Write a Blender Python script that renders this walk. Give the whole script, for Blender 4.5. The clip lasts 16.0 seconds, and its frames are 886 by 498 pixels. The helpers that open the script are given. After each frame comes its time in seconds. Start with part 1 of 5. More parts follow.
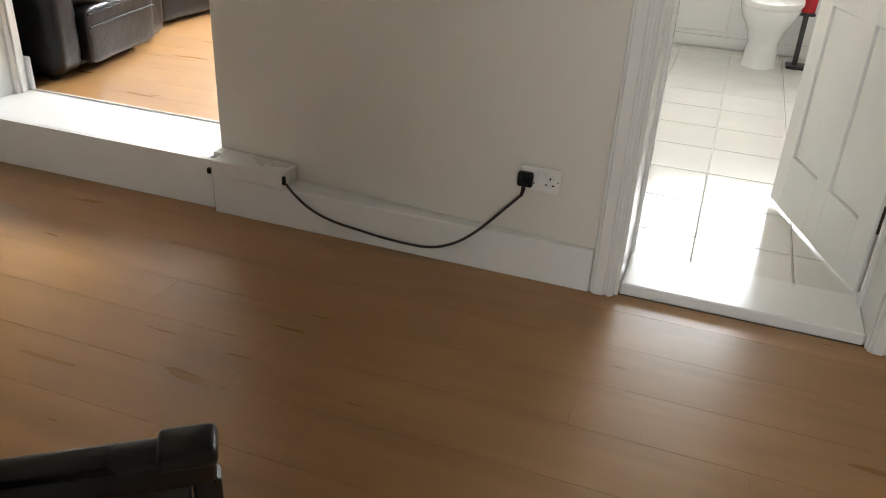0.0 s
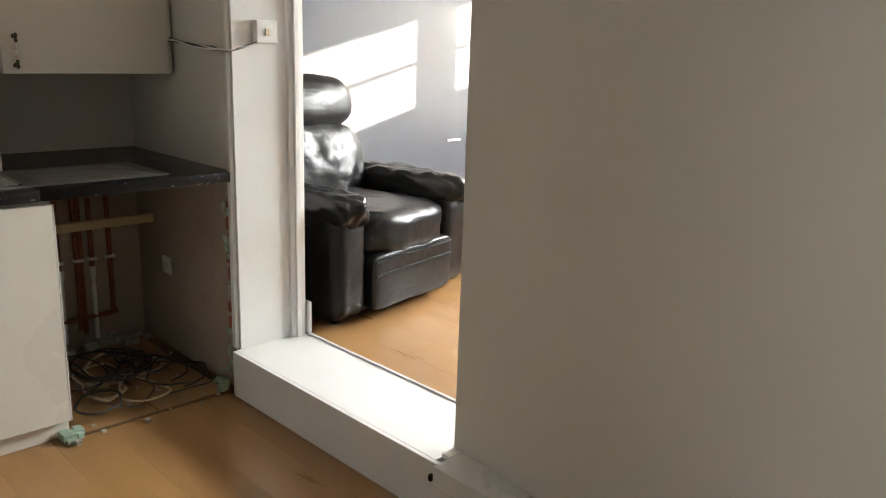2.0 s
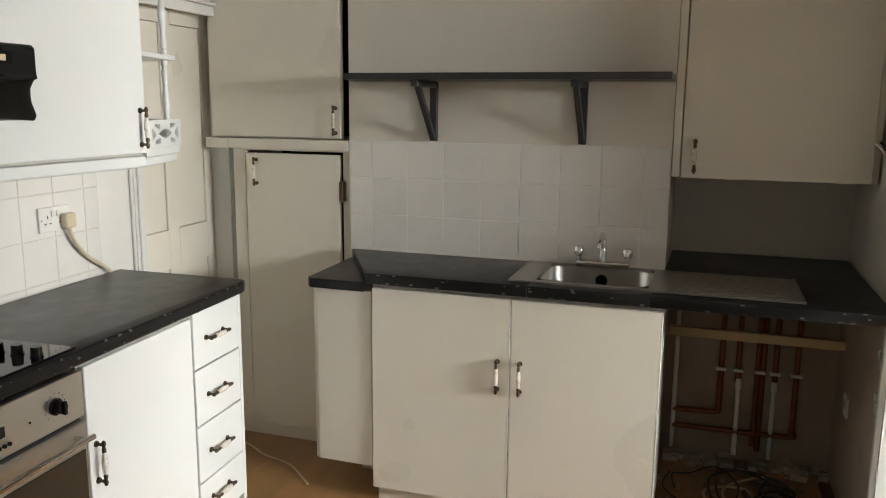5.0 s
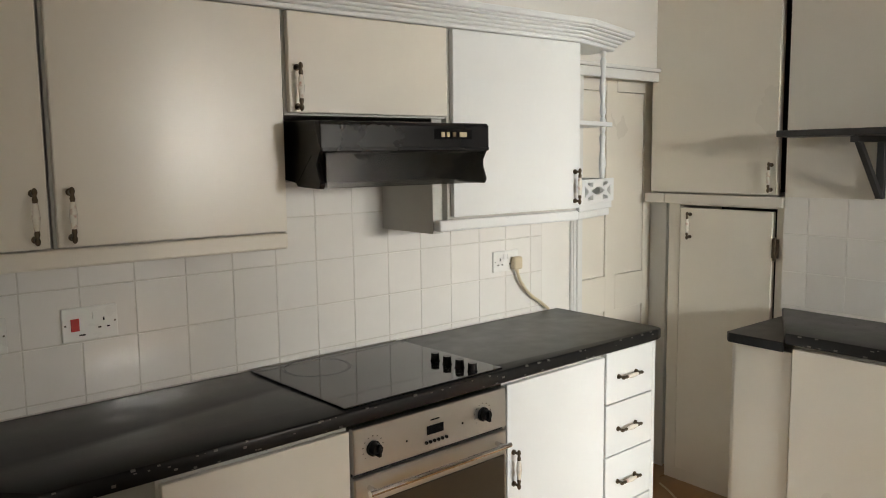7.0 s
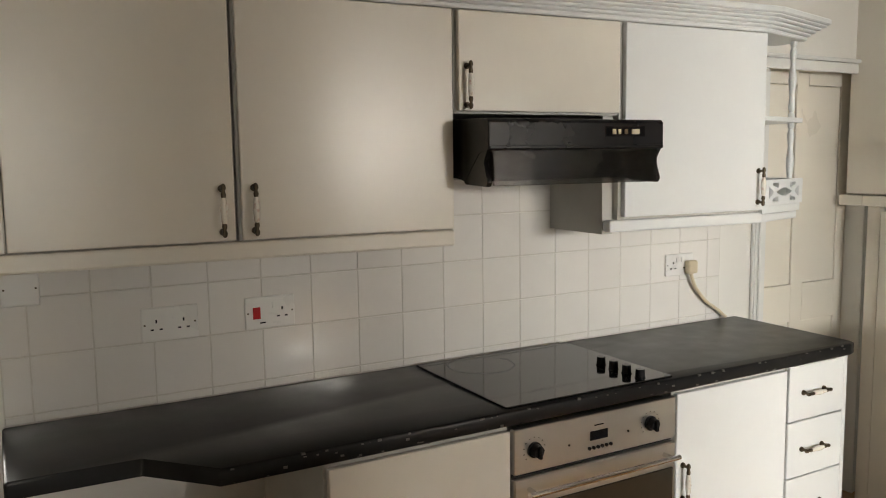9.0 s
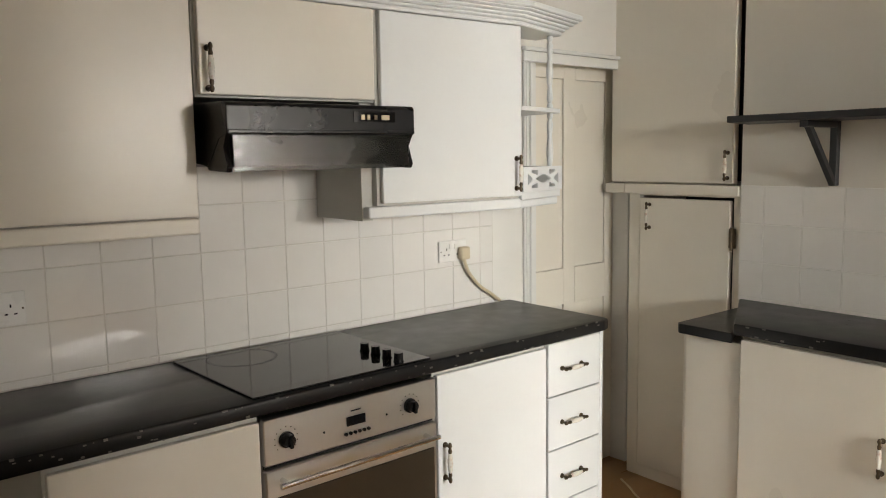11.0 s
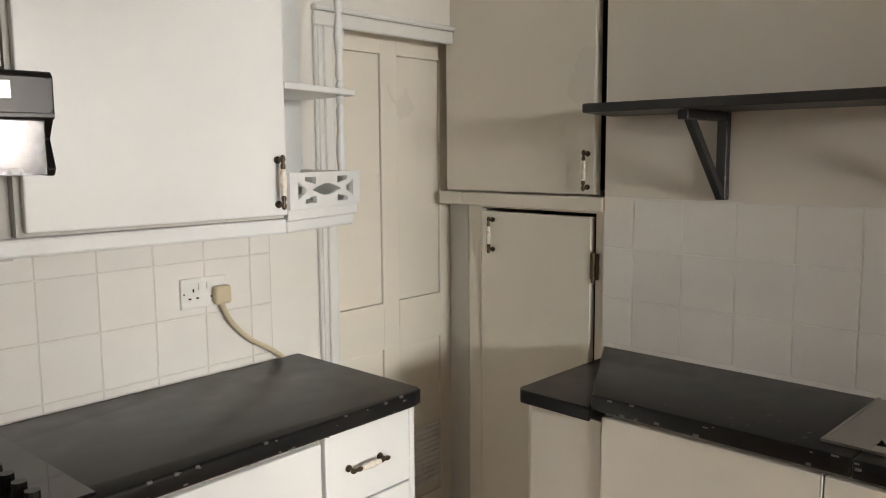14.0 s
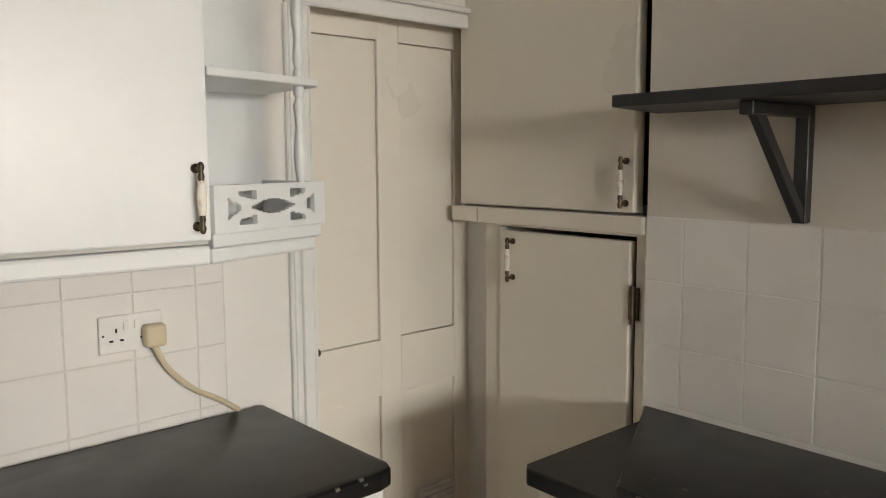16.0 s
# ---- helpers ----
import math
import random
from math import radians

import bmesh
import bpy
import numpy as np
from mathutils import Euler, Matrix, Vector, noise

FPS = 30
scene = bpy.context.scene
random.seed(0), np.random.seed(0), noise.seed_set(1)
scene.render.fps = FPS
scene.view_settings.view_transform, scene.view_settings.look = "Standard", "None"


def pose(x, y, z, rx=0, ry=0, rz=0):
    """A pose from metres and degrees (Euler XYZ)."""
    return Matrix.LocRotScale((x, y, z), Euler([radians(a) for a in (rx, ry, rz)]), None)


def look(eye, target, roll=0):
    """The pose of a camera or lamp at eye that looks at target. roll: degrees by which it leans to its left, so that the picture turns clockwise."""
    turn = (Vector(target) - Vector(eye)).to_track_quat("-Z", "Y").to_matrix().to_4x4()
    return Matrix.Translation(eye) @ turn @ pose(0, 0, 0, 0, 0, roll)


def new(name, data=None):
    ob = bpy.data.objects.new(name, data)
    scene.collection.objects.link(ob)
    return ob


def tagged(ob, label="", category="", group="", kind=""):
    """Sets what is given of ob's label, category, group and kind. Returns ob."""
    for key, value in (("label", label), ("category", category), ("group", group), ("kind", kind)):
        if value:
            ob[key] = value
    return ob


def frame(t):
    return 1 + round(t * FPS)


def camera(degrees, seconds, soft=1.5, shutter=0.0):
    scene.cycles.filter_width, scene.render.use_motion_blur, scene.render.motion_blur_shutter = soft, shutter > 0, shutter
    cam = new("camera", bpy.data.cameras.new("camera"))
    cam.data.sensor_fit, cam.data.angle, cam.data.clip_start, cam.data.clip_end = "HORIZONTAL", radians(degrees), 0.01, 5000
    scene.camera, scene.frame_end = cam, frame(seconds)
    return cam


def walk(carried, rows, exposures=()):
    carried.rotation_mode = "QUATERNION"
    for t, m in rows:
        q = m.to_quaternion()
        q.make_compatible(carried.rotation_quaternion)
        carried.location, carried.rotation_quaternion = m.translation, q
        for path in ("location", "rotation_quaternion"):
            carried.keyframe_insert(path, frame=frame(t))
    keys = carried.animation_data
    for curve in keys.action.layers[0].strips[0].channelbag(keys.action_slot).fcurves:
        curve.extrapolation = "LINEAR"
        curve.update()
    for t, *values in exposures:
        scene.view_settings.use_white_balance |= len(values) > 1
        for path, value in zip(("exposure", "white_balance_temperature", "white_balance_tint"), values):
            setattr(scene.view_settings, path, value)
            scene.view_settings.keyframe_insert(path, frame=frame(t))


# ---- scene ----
cam = camera(58.2, 16.0, soft=1.0)
PATH = [
    (0, (0.292, 0.616, 1.26), (-0.28, 2.294, 0.333), 3.0),
    (0.5, (0.28, 0.8, 1.304), (-0.435, 2.511, 0.554), 3.1),
    (1, (0.223, 0.995, 1.394), (-0.676, 2.662, 0.75), 2.1),
    (1.5, (0.203, 1.17, 1.344), (-0.927, 2.74, 0.833), 2.1),
    (2, (0.159, 1.335, 1.392), (-1.215, 2.702, 0.9), 1.9),
    (2.5, (0.222, 1.626, 1.417), (-1.418, 2.674, 0.953), 1.6),
    (3, (0.184, 1.853, 1.42), (-1.634, 2.566, 0.987), 1.6),
    (3.5, (0.178, 2.073, 1.406), (-1.756, 2.388, 1.01), 1.1),
    (4, (0.094, 2.21, 1.399), (-1.874, 2.176, 1.044), 1.1),
    (4.2, (0.023, 2.215, 1.428), (-1.939, 2.07, 1.065), 1.1),
    (6.3, (0.064, 2.58, 1.532), (-1.41, 1.254, 1.268), -0.4),
    (6.5, (0.075, 2.581, 1.536), (-1.324, 1.175, 1.282), -0.5),
    (7, (0.09, 2.605, 1.539), (-1.137, 1.044, 1.306), -0.7),
    (7.5, (0.113, 2.6, 1.545), (-0.944, 0.917, 1.317), -0.7),
    (8, (0.183, 2.572, 1.554), (-0.719, 0.8, 1.332), -0.8),
    (8.2, (0.171, 2.568, 1.553), (-0.685, 0.775, 1.328), -0.7),
    (10.3, (-0.101, 2.684, 1.49), (-1.136, 0.986, 1.269), -1.1),
    (10.5, (-0.116, 2.695, 1.49), (-1.205, 1.032, 1.266), -1.0),
    (11, (-0.131, 2.704, 1.491), (-1.343, 1.131, 1.258), -0.9),
    (11.5, (-0.144, 2.691, 1.485), (-1.445, 1.191, 1.248), -0.8),
    (12, (-0.219, 2.657, 1.484), (-1.573, 1.204, 1.242), -0.7),
    (12.5, (-0.35, 2.573, 1.468), (-1.733, 1.149, 1.222), -0.6),
    (13, (-0.515, 2.467, 1.485), (-1.913, 1.058, 1.24), -0.5),
    (13.5, (-0.754, 2.373, 1.494), (-2.162, 0.975, 1.244), -0.4),
    (14, (-0.957, 2.254, 1.494), (-2.372, 0.86, 1.251), -0.4),
    (14.5, (-1.074, 2.117, 1.503), (-2.476, 0.71, 1.263), -0.3),
    (15, (-1.21, 2.072, 1.503), (-2.587, 0.641, 1.267), -0.2),
    (15.5, (-1.347, 2.057, 1.498), (-2.683, 0.586, 1.27), -0.2),
    (16, (-1.425, 2.042, 1.492), (-2.708, 0.524, 1.267), -0.3),
]
EXPOSURES = [(0, 3.6, 7300, 14), (0.6, 3.25, 7300, 14), (1.5, 3.25, 7500, 14), (2.5, 3.52, 7350, 13), (3.5, 3.64, 7250, 13), (4.2, 3.52, 7450, 13), (7.5, 3.3, 8000, 14), (8.5, 3.22, 8100, 15), (10.3, 3.27, 8100, 15), (12, 3.24, 8100, 16), (14, 3.16, 8100, 17), (16, 3.08, 8200, 17)]
walk(cam, [(t, look(eye, target, roll)) for t, eye, target, roll in PATH], EXPOSURES)
# ---------------------------------------------------------------- light
world = bpy.data.worlds.new("sky")
scene.world = world
world.use_nodes = True
wn = world.node_tree
sky = wn.nodes.new("ShaderNodeTexSky")
sky.sky_type = "NISHITA"
sky.sun_disc = False
sky.sun_elevation = radians(11)
sky.sun_rotation = radians(45)
wn.nodes["Background"].inputs["Strength"].default_value = 0.06
wn.links.new(sky.outputs[0], wn.nodes["Background"].inputs["Color"])

SUN_WAY = Vector((-1.0, -1.0, -0.27))
sun = new("sun", bpy.data.lights.new("sun", "SUN"))
sun.data.energy, sun.data.angle, sun.data.color = 4.4, radians(0.6), (1.0, 0.93, 0.82)
sun.matrix_world = look((3, 10, 4), Vector((3, 10, 4)) + SUN_WAY)


def window_light(name, eye, target, w, h, power, color, spread=180):
    """Skylight coming in through a window's opening."""
    lamp = new(name, bpy.data.lights.new(name, "AREA"))
    lamp.data.shape, lamp.data.size, lamp.data.size_y = "RECTANGLE", w, h
    lamp.data.energy, lamp.data.color, lamp.data.spread = power, color, radians(spread)
    lamp.matrix_world = look(eye, target)
    return lamp


window_light("skylight_lounge", (-1.42, 6.57, 1.80), (-1.95, 3.5, -0.1), 1.75, 0.6, 15.5, (0.78, 0.90, 1.0), 118)
window_light("skylight_lounge_side_light", (-2.92, 6.57, 1.80), (-1.2, 3.0, 0.6), 0.7, 0.6, 4.5, (0.84, 0.92, 1.0), 118)
window_light("skylight_bathroom", (0.56, 6.72, 1.65), (0.35, 3.0, 1.1), 1.25, 0.85, 2.6, (0.78, 0.90, 1.0), 110)
window_light("skylight_hall", (0.7, -1.25, 1.5), (-0.6, 2.83, 1.2), 0.8, 1.2, 1.6, (0.85, 0.93, 1.0), 110)

# ---------------------------------------------------------------- builders


class Bm:
    """A bmesh to which shapes are added; idx is the material slot of what comes next."""

    def __init__(self):
        self.bm = bmesh.new()
        self.idx = 0

    def _own(self, verts, m=None):
        if m is not None:
            bmesh.ops.transform(self.bm, matrix=m, verts=verts)
        faces = {f for v in verts for f in v.link_faces}
        for f in faces:
            f.material_index = self.idx
        return list(faces)

    def box(self, x0, x1, y0, y1, z0, z1, bevel=0.0, seg=1, m=None):
        r = bmesh.ops.create_cube(self.bm, size=1.0)
        vs = r["verts"]
        for v in vs:
            v.co = Vector(((x0 + x1) / 2 + v.co.x * abs(x1 - x0), (y0 + y1) / 2 + v.co.y * abs(y1 - y0), (z0 + z1) / 2 + v.co.z * abs(z1 - z0)))
        if bevel:
            es = list({e for v in vs for e in v.link_edges})
            r = bmesh.ops.bevel(self.bm, geom=es, offset=bevel, segments=seg, affect="EDGES", profile=0.5)
            vs = r["verts"]
        self._own(vs, m)
        return self

    def prism(self, poly, z0, z1, bevel=0.0, seg=1, m=None, edges="all"):
        """A polygon in x and y, raised from z0 to z1."""
        lo = [self.bm.verts.new((x, y, z0)) for x, y in poly]
        hi = [self.bm.verts.new((x, y, z1)) for x, y in poly]
        n = len(poly)
        fs = [self.bm.faces.new(list(reversed(lo))), self.bm.faces.new(hi)]
        for k in range(n):
            fs.append(self.bm.faces.new((lo[k], lo[(k + 1) % n], hi[(k + 1) % n], hi[k])))
        vs = lo + hi
        if bevel:
            es = list({e for f in fs[:2] for e in f.edges}) if edges == "caps" else list({e for f in fs for e in f.edges})
            r = bmesh.ops.bevel(self.bm, geom=es, offset=bevel, segments=seg, affect="EDGES", profile=0.5)
            vs = list(set(r["verts"]) | {v for v in vs if v.is_valid})
        bmesh.ops.recalc_face_normals(self.bm, faces=list({f for v in vs for f in v.link_faces}))
        self._own(vs, m)
        return self

    def cyl(self, a, b, r, r2=None, n=16, caps=True):
        a, b = Vector(a), Vector(b)
        m = Matrix.Translation((a + b) / 2) @ (b - a).to_track_quat("Z", "Y").to_matrix().to_4x4()
        got = bmesh.ops.create_cone(self.bm, cap_ends=caps, segments=n, radius1=r, radius2=r if r2 is None else r2, depth=(b - a).length, matrix=m)
        self._own(got["verts"])
        return self

    def ball(self, c, r, n=10, scale=(1, 1, 1)):
        got = bmesh.ops.create_uvsphere(self.bm, u_segments=n * 2, v_segments=n, radius=r, matrix=Matrix.Translation(c) @ Matrix.Diagonal((*scale, 1)))
        self._own(got["verts"])
        return self

    def lathe(self, a, b, prof, n=14):
        """A turned piece from a to b; prof holds pairs of (share of the length, radius)."""
        a, b = Vector(a), Vector(b)
        turn = (b - a).to_track_quat("Z", "Y").to_matrix()
        rings = []
        for s, r in prof:
            c = a + (b - a) * s
            rings.append([self.bm.verts.new(c + turn @ Vector((r * math.cos(2 * math.pi * k / n), r * math.sin(2 * math.pi * k / n), 0))) for k in range(n)])
        vs = [v for ring in rings for v in ring]
        for p, q in zip(rings, rings[1:]):
            for k in range(n):
                self.bm.faces.new((p[k], p[(k + 1) % n], q[(k + 1) % n], q[k]))
        self.bm.faces.new(list(reversed(rings[0])))
        self.bm.faces.new(rings[-1])
        self._own(vs)
        return self

    def tube(self, pts, r, n=8, smooth=4):
        """A bent rod through the points."""
        pts = [Vector(p) for p in pts]
        if smooth > 1 and len(pts) > 2:
            fine = []
            for k in range(len(pts) - 1):
                p0, p1, p2, p3 = pts[max(k - 1, 0)], pts[k], pts[k + 1], pts[min(k + 2, len(pts) - 1)]
                for j in range(smooth):
                    t = j / smooth
                    fine.append(0.5 * (2 * p1 + (p2 - p0) * t + (2 * p0 - 5 * p1 + 4 * p2 - p3) * t * t + (3 * p1 - p0 - 3 * p2 + p3) * t**3))
            pts = fine + [pts[-1]]
        rings, side = [], None
        for k, p in enumerate(pts):
            way = (pts[min(k + 1, len(pts) - 1)] - pts[max(k - 1, 0)]).normalized()
            if side is None:
                side = way.orthogonal().normalized()
            side = (side - way * side.dot(way)).normalized()
            up = way.cross(side)
            rings.append([self.bm.verts.new(p + r * (side * math.cos(2 * math.pi * j / n) + up * math.sin(2 * math.pi * j / n))) for j in range(n)])
        vs = [v for ring in rings for v in ring]
        for p, q in zip(rings, rings[1:]):
            for k in range(n):
                self.bm.faces.new((p[k], p[(k + 1) % n], q[(k + 1) % n], q[k]))
        self.bm.faces.new(list(reversed(rings[0])))
        self.bm.faces.new(rings[-1])
        self._own(vs)
        return self

    def cushion(self, x0, x1, y0, y1, z0, z1, power=5.0, cuts=12, wrinkle=0.008, size=9.0, puff=0.0, m=None):
        """A stuffed, rounded block with creases."""
        shape = bmesh.new()
        bmesh.ops.create_cube(shape, size=2.0)
        bmesh.ops.subdivide_edges(shape, edges=list(shape.edges), cuts=cuts, use_grid_fill=True)
        made = {v: self.bm.verts.new(v.co) for v in shape.verts}
        for f in shape.faces:
            self.bm.faces.new([made[v] for v in f.verts])
        vs = list(made.values())
        shape.free()
        half = Vector(((x1 - x0) / 2, (y1 - y0) / 2, (z1 - z0) / 2))
        mid = Vector(((x0 + x1) / 2, (y0 + y1) / 2, (z0 + z1) / 2))
        for v in vs:
            c = v.co
            k = (abs(c.x) ** power + abs(c.y) ** power + abs(c.z) ** power) ** (1 / power)
            d = c / k
            p = Vector((d.x * half.x, d.y * half.y, d.z * half.z))
            q = (mid + p) * size
            f = noise.noise(Vector((q.x, q.y * 1.7, q.z))) + 0.5 * noise.noise(q * 2.3)
            p += d.normalized() * (wrinkle * f + puff * (1 - abs(c.x) ** 2) * (1 - abs(c.y) ** 2))
            v.co = mid + p
        for f in {f for v in vs for f in v.link_faces}:
            f.smooth = True
        self._own(vs, m)
        return self


def world_of(ob):
    p = Vector(ob.location)
    while ob.parent:
        ob = ob.parent
        p += Vector(ob.location)
    return p


def link_mesh(name, b, mats, smooth=False):
    me = bpy.data.meshes.new(name)
    b.bm.to_mesh(me)
    b.bm.free()
    for m in mats if isinstance(mats, (list, tuple)) else [mats]:
        me.materials.append(m)
    if smooth:
        for f in me.polygons:
            f.use_smooth = True
        me.set_sharp_from_angle(angle=radians(38))
    return new(name, me)


def part(name, b, mats, parent, label="", local=False, smooth=False):
    """One mesh under a thing or a part. local: built round the thing's own base."""
    if not local:
        bmesh.ops.translate(b.bm, verts=b.bm.verts, vec=-world_of(parent))
    ob = link_mesh(name, b, mats, smooth)
    ob.parent = parent
    return tagged(ob, label)


def thing(name, at, label, category, group="", kind=""):
    ob = new(name)
    ob.empty_display_size = 0.1
    ob.location = at
    return tagged(ob, label, category, group, kind)


def solo(name, b, mats, label, category, group="", kind="", smooth=False, base=None):
    """A thing of one mesh, with its origin at base."""
    if base is not None:
        bmesh.ops.translate(b.bm, verts=b.bm.verts, vec=-Vector(base))
    ob = link_mesh(name, b, mats, smooth)
    if base is not None:
        ob.location = base
    return tagged(ob, label, category, group, kind)


# ---------------------------------------------------------------- materials


def material(name, color, rough=0.5, metal=0.0, vary=0.06, scale=6.0, fine=90.0, bump=0.08, rough_vary=0.08, coat=0.0, stretch=(1, 1, 1), random_piece=0.0, stain=None, stain_amount=0.0, stain_scale=2.5, spec=0.5):
    mat = bpy.data.materials.new(name)
    mat.use_nodes = True
    nt = mat.node_tree
    p = nt.nodes["Principled BSDF"]
    co = nt.nodes.new("ShaderNodeTexCoord")
    geo = nt.nodes.new("ShaderNodeNewGeometry")
    mp = nt.nodes.new("ShaderNodeMapping")
    mp.inputs["Scale"].default_value = stretch
    nt.links.new(geo.outputs["Position"], mp.inputs["Vector"])

    def tex(s, detail=4.0):
        n = nt.nodes.new("ShaderNodeTexNoise")
        n.inputs["Scale"].default_value, n.inputs["Detail"].default_value = s, detail
        nt.links.new(mp.outputs[0], n.inputs["Vector"])
        return n

    big, small = tex(scale), tex(fine, 3.0)
    add = nt.nodes.new("ShaderNodeMath")
    add.operation = "MULTIPLY_ADD"
    add.inputs[1].default_value = 0.35
    nt.links.new(small.outputs["Fac"], add.inputs[0])
    nt.links.new(big.outputs["Fac"], add.inputs[2])
    ramp = nt.nodes.new("ShaderNodeMapRange")
    ramp.inputs["From Min"].default_value, ramp.inputs["From Max"].default_value = 0.35, 1.0
    ramp.inputs["To Min"].default_value, ramp.inputs["To Max"].default_value = 1 - vary, 1 + vary
    nt.links.new(add.outputs[0], ramp.inputs["Value"])
    mul = nt.nodes.new("ShaderNodeVectorMath")
    mul.operation = "SCALE"
    mul.inputs[0].default_value = color
    nt.links.new(ramp.outputs[0], mul.inputs["Scale"])
    last = mul.outputs[0]
    if random_piece:
        info = nt.nodes.new("ShaderNodeObjectInfo")
        rr = nt.nodes.new("ShaderNodeMapRange")
        rr.inputs["To Min"].default_value, rr.inputs["To Max"].default_value = 1 - random_piece, 1 + random_piece
        nt.links.new(info.outputs["Random"], rr.inputs["Value"])
        m2 = nt.nodes.new("ShaderNodeVectorMath")
        m2.operation = "SCALE"
        nt.links.new(last, m2.inputs[0])
        nt.links.new(rr.outputs[0], m2.inputs["Scale"])
        last = m2.outputs[0]
    if stain:
        st = tex(stain_scale, 6.0)
        sr = nt.nodes.new("ShaderNodeMapRange")
        sr.inputs["From Min"].default_value, sr.inputs["From Max"].default_value = 0.52, 0.72
        sr.inputs["To Max"].default_value = stain_amount
        nt.links.new(st.outputs["Fac"], sr.inputs["Value"])
        mix = nt.nodes.new("ShaderNodeMix")
        mix.data_type = "RGBA"
        mix.inputs["B"].default_value = (*stain, 1)
        nt.links.new(sr.outputs[0], mix.inputs["Factor"])
        nt.links.new(last, mix.inputs["A"])
        last = mix.outputs["Result"]
    nt.links.new(last, p.inputs["Base Color"])
    rm = nt.nodes.new("ShaderNodeMapRange")
    rm.inputs["To Min"].default_value, rm.inputs["To Max"].default_value = max(rough - rough_vary, 0.02), min(rough + rough_vary, 1)
    nt.links.new(big.outputs["Fac"], rm.inputs["Value"])
    nt.links.new(rm.outputs[0], p.inputs["Roughness"])
    p.inputs["Metallic"].default_value = metal
    p.inputs["Coat Weight"].default_value = coat
    p.inputs["Coat Roughness"].default_value = 0.12
    p.inputs["Specular IOR Level"].default_value = spec
    if bump:
        bp = nt.nodes.new("ShaderNodeBump")
        bp.inputs["Strength"].default_value, bp.inputs["Distance"].default_value = bump, 0.01
        nt.links.new(add.outputs[0], bp.inputs["Height"])
        nt.links.new(bp.outputs[0], p.inputs["Normal"])
    return mat


def glass_material(name, color=(1, 1, 1), rough=0.0):
    mat = bpy.data.materials.new(name)
    mat.use_nodes = True
    p = mat.node_tree.nodes["Principled BSDF"]
    p.inputs["Base Color"].default_value = (*color, 1)
    p.inputs["Transmission Weight"].default_value, p.inputs["Roughness"].default_value, p.inputs["IOR"].default_value = 1.0, rough, 1.45
    return mat


WALL = material("wall_emulsion", (0.72, 0.68, 0.61), 0.62, vary=0.03, scale=1.6, fine=160, bump=0.05)
WALL_WHITE = material("wall_white", (0.78, 0.76, 0.72), 0.6, vary=0.03, scale=2.0, fine=150, bump=0.05)
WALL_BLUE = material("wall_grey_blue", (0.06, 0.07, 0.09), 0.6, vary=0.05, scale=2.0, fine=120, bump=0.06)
CEIL = material("ceiling_paint", (0.82, 0.81, 0.78), 0.8, vary=0.02, bump=0.05)
GLOSS = material("white_gloss_paint", (0.80, 0.80, 0.78), 0.22, vary=0.03, scale=4, fine=70, bump=0.05, stain=(0.45, 0.40, 0.32), stain_amount=0.10)
CREAM = material("cream_cabinet_paint", (0.77, 0.725, 0.645), 0.29, vary=0.02, scale=2.5, fine=45, bump=0.045, rough_vary=0.05)
COOL = material("white_cabinet_paint", (0.75, 0.77, 0.77), 0.32, vary=0.025, scale=2.5, fine=60, bump=0.035, rough_vary=0.05)
CARCASS = material("grey_chipboard_carcass", (0.50, 0.49, 0.45), 0.55, vary=0.05, bump=0.05)
TILE = material("white_glazed_tile", (0.78, 0.755, 0.72), 0.10, vary=0.02, scale=9, fine=40, bump=0.02, rough_vary=0.04, random_piece=0.025)
GROUT = material("grey_grout", (0.66, 0.63, 0.58), 0.85, vary=0.12, scale=14, bump=0.2)
BLACKTOP = material("black_laminate_worktop", (0.007, 0.007, 0.0075), 0.32, vary=0.35, scale=12, fine=220, bump=0.04, stain=(0.03, 0.028, 0.026), stain_amount=0.3, stain_scale=5, spec=0.27)
CHIP = material("chipped_edge", (0.13, 0.125, 0.12), 0.8)
OAK = material("oak_laminate", (0.37, 0.198, 0.08), 0.30, vary=0.11, scale=3.0, fine=26, bump=0.04, stretch=(0.7, 5, 1), random_piece=0.045, stain=(0.20, 0.10, 0.04), stain_amount=0.35, stain_scale=1.6, rough_vary=0.07)
OAK_EDGE = material("floor_under", (0.15, 0.085, 0.042), 0.7)
BATHTILE = material("bath_floor_tile", (0.72, 0.71, 0.66), 0.16, vary=0.04, scale=5, fine=40, bump=0.03, random_piece=0.03)
BLACK = material("black_plastic", (0.008, 0.008, 0.009), 0.26, vary=0.2, bump=0.01, spec=0.3)
MATT_BLACK = material("matt_black_paint", (0.022, 0.022, 0.023), 0.45, vary=0.25, scale=14, bump=0.12)
BLACKGLASS = material("black_glass", (0.008, 0.008, 0.009), 0.06, vary=0.1, bump=0.0, rough_vary=0.03)
OVENGLASS = material("oven_glass", (0.035, 0.028, 0.02), 0.08, vary=0.1, bump=0.0, rough_vary=0.03)
STEEL = material("brushed_steel", (0.63, 0.62, 0.60), 0.30, metal=1.0, vary=0.04, scale=5, fine=90, bump=0.01, rough_vary=0.04)
SINKSTEEL = material("worn_sink_steel", (0.40, 0.39, 0.37), 0.36, metal=1.0, vary=0.08, scale=14, fine=80, bump=0.015)
CHROME = material("chrome", (0.75, 0.75, 0.75), 0.09, metal=1.0, vary=0.03, bump=0.0, rough_vary=0.03)
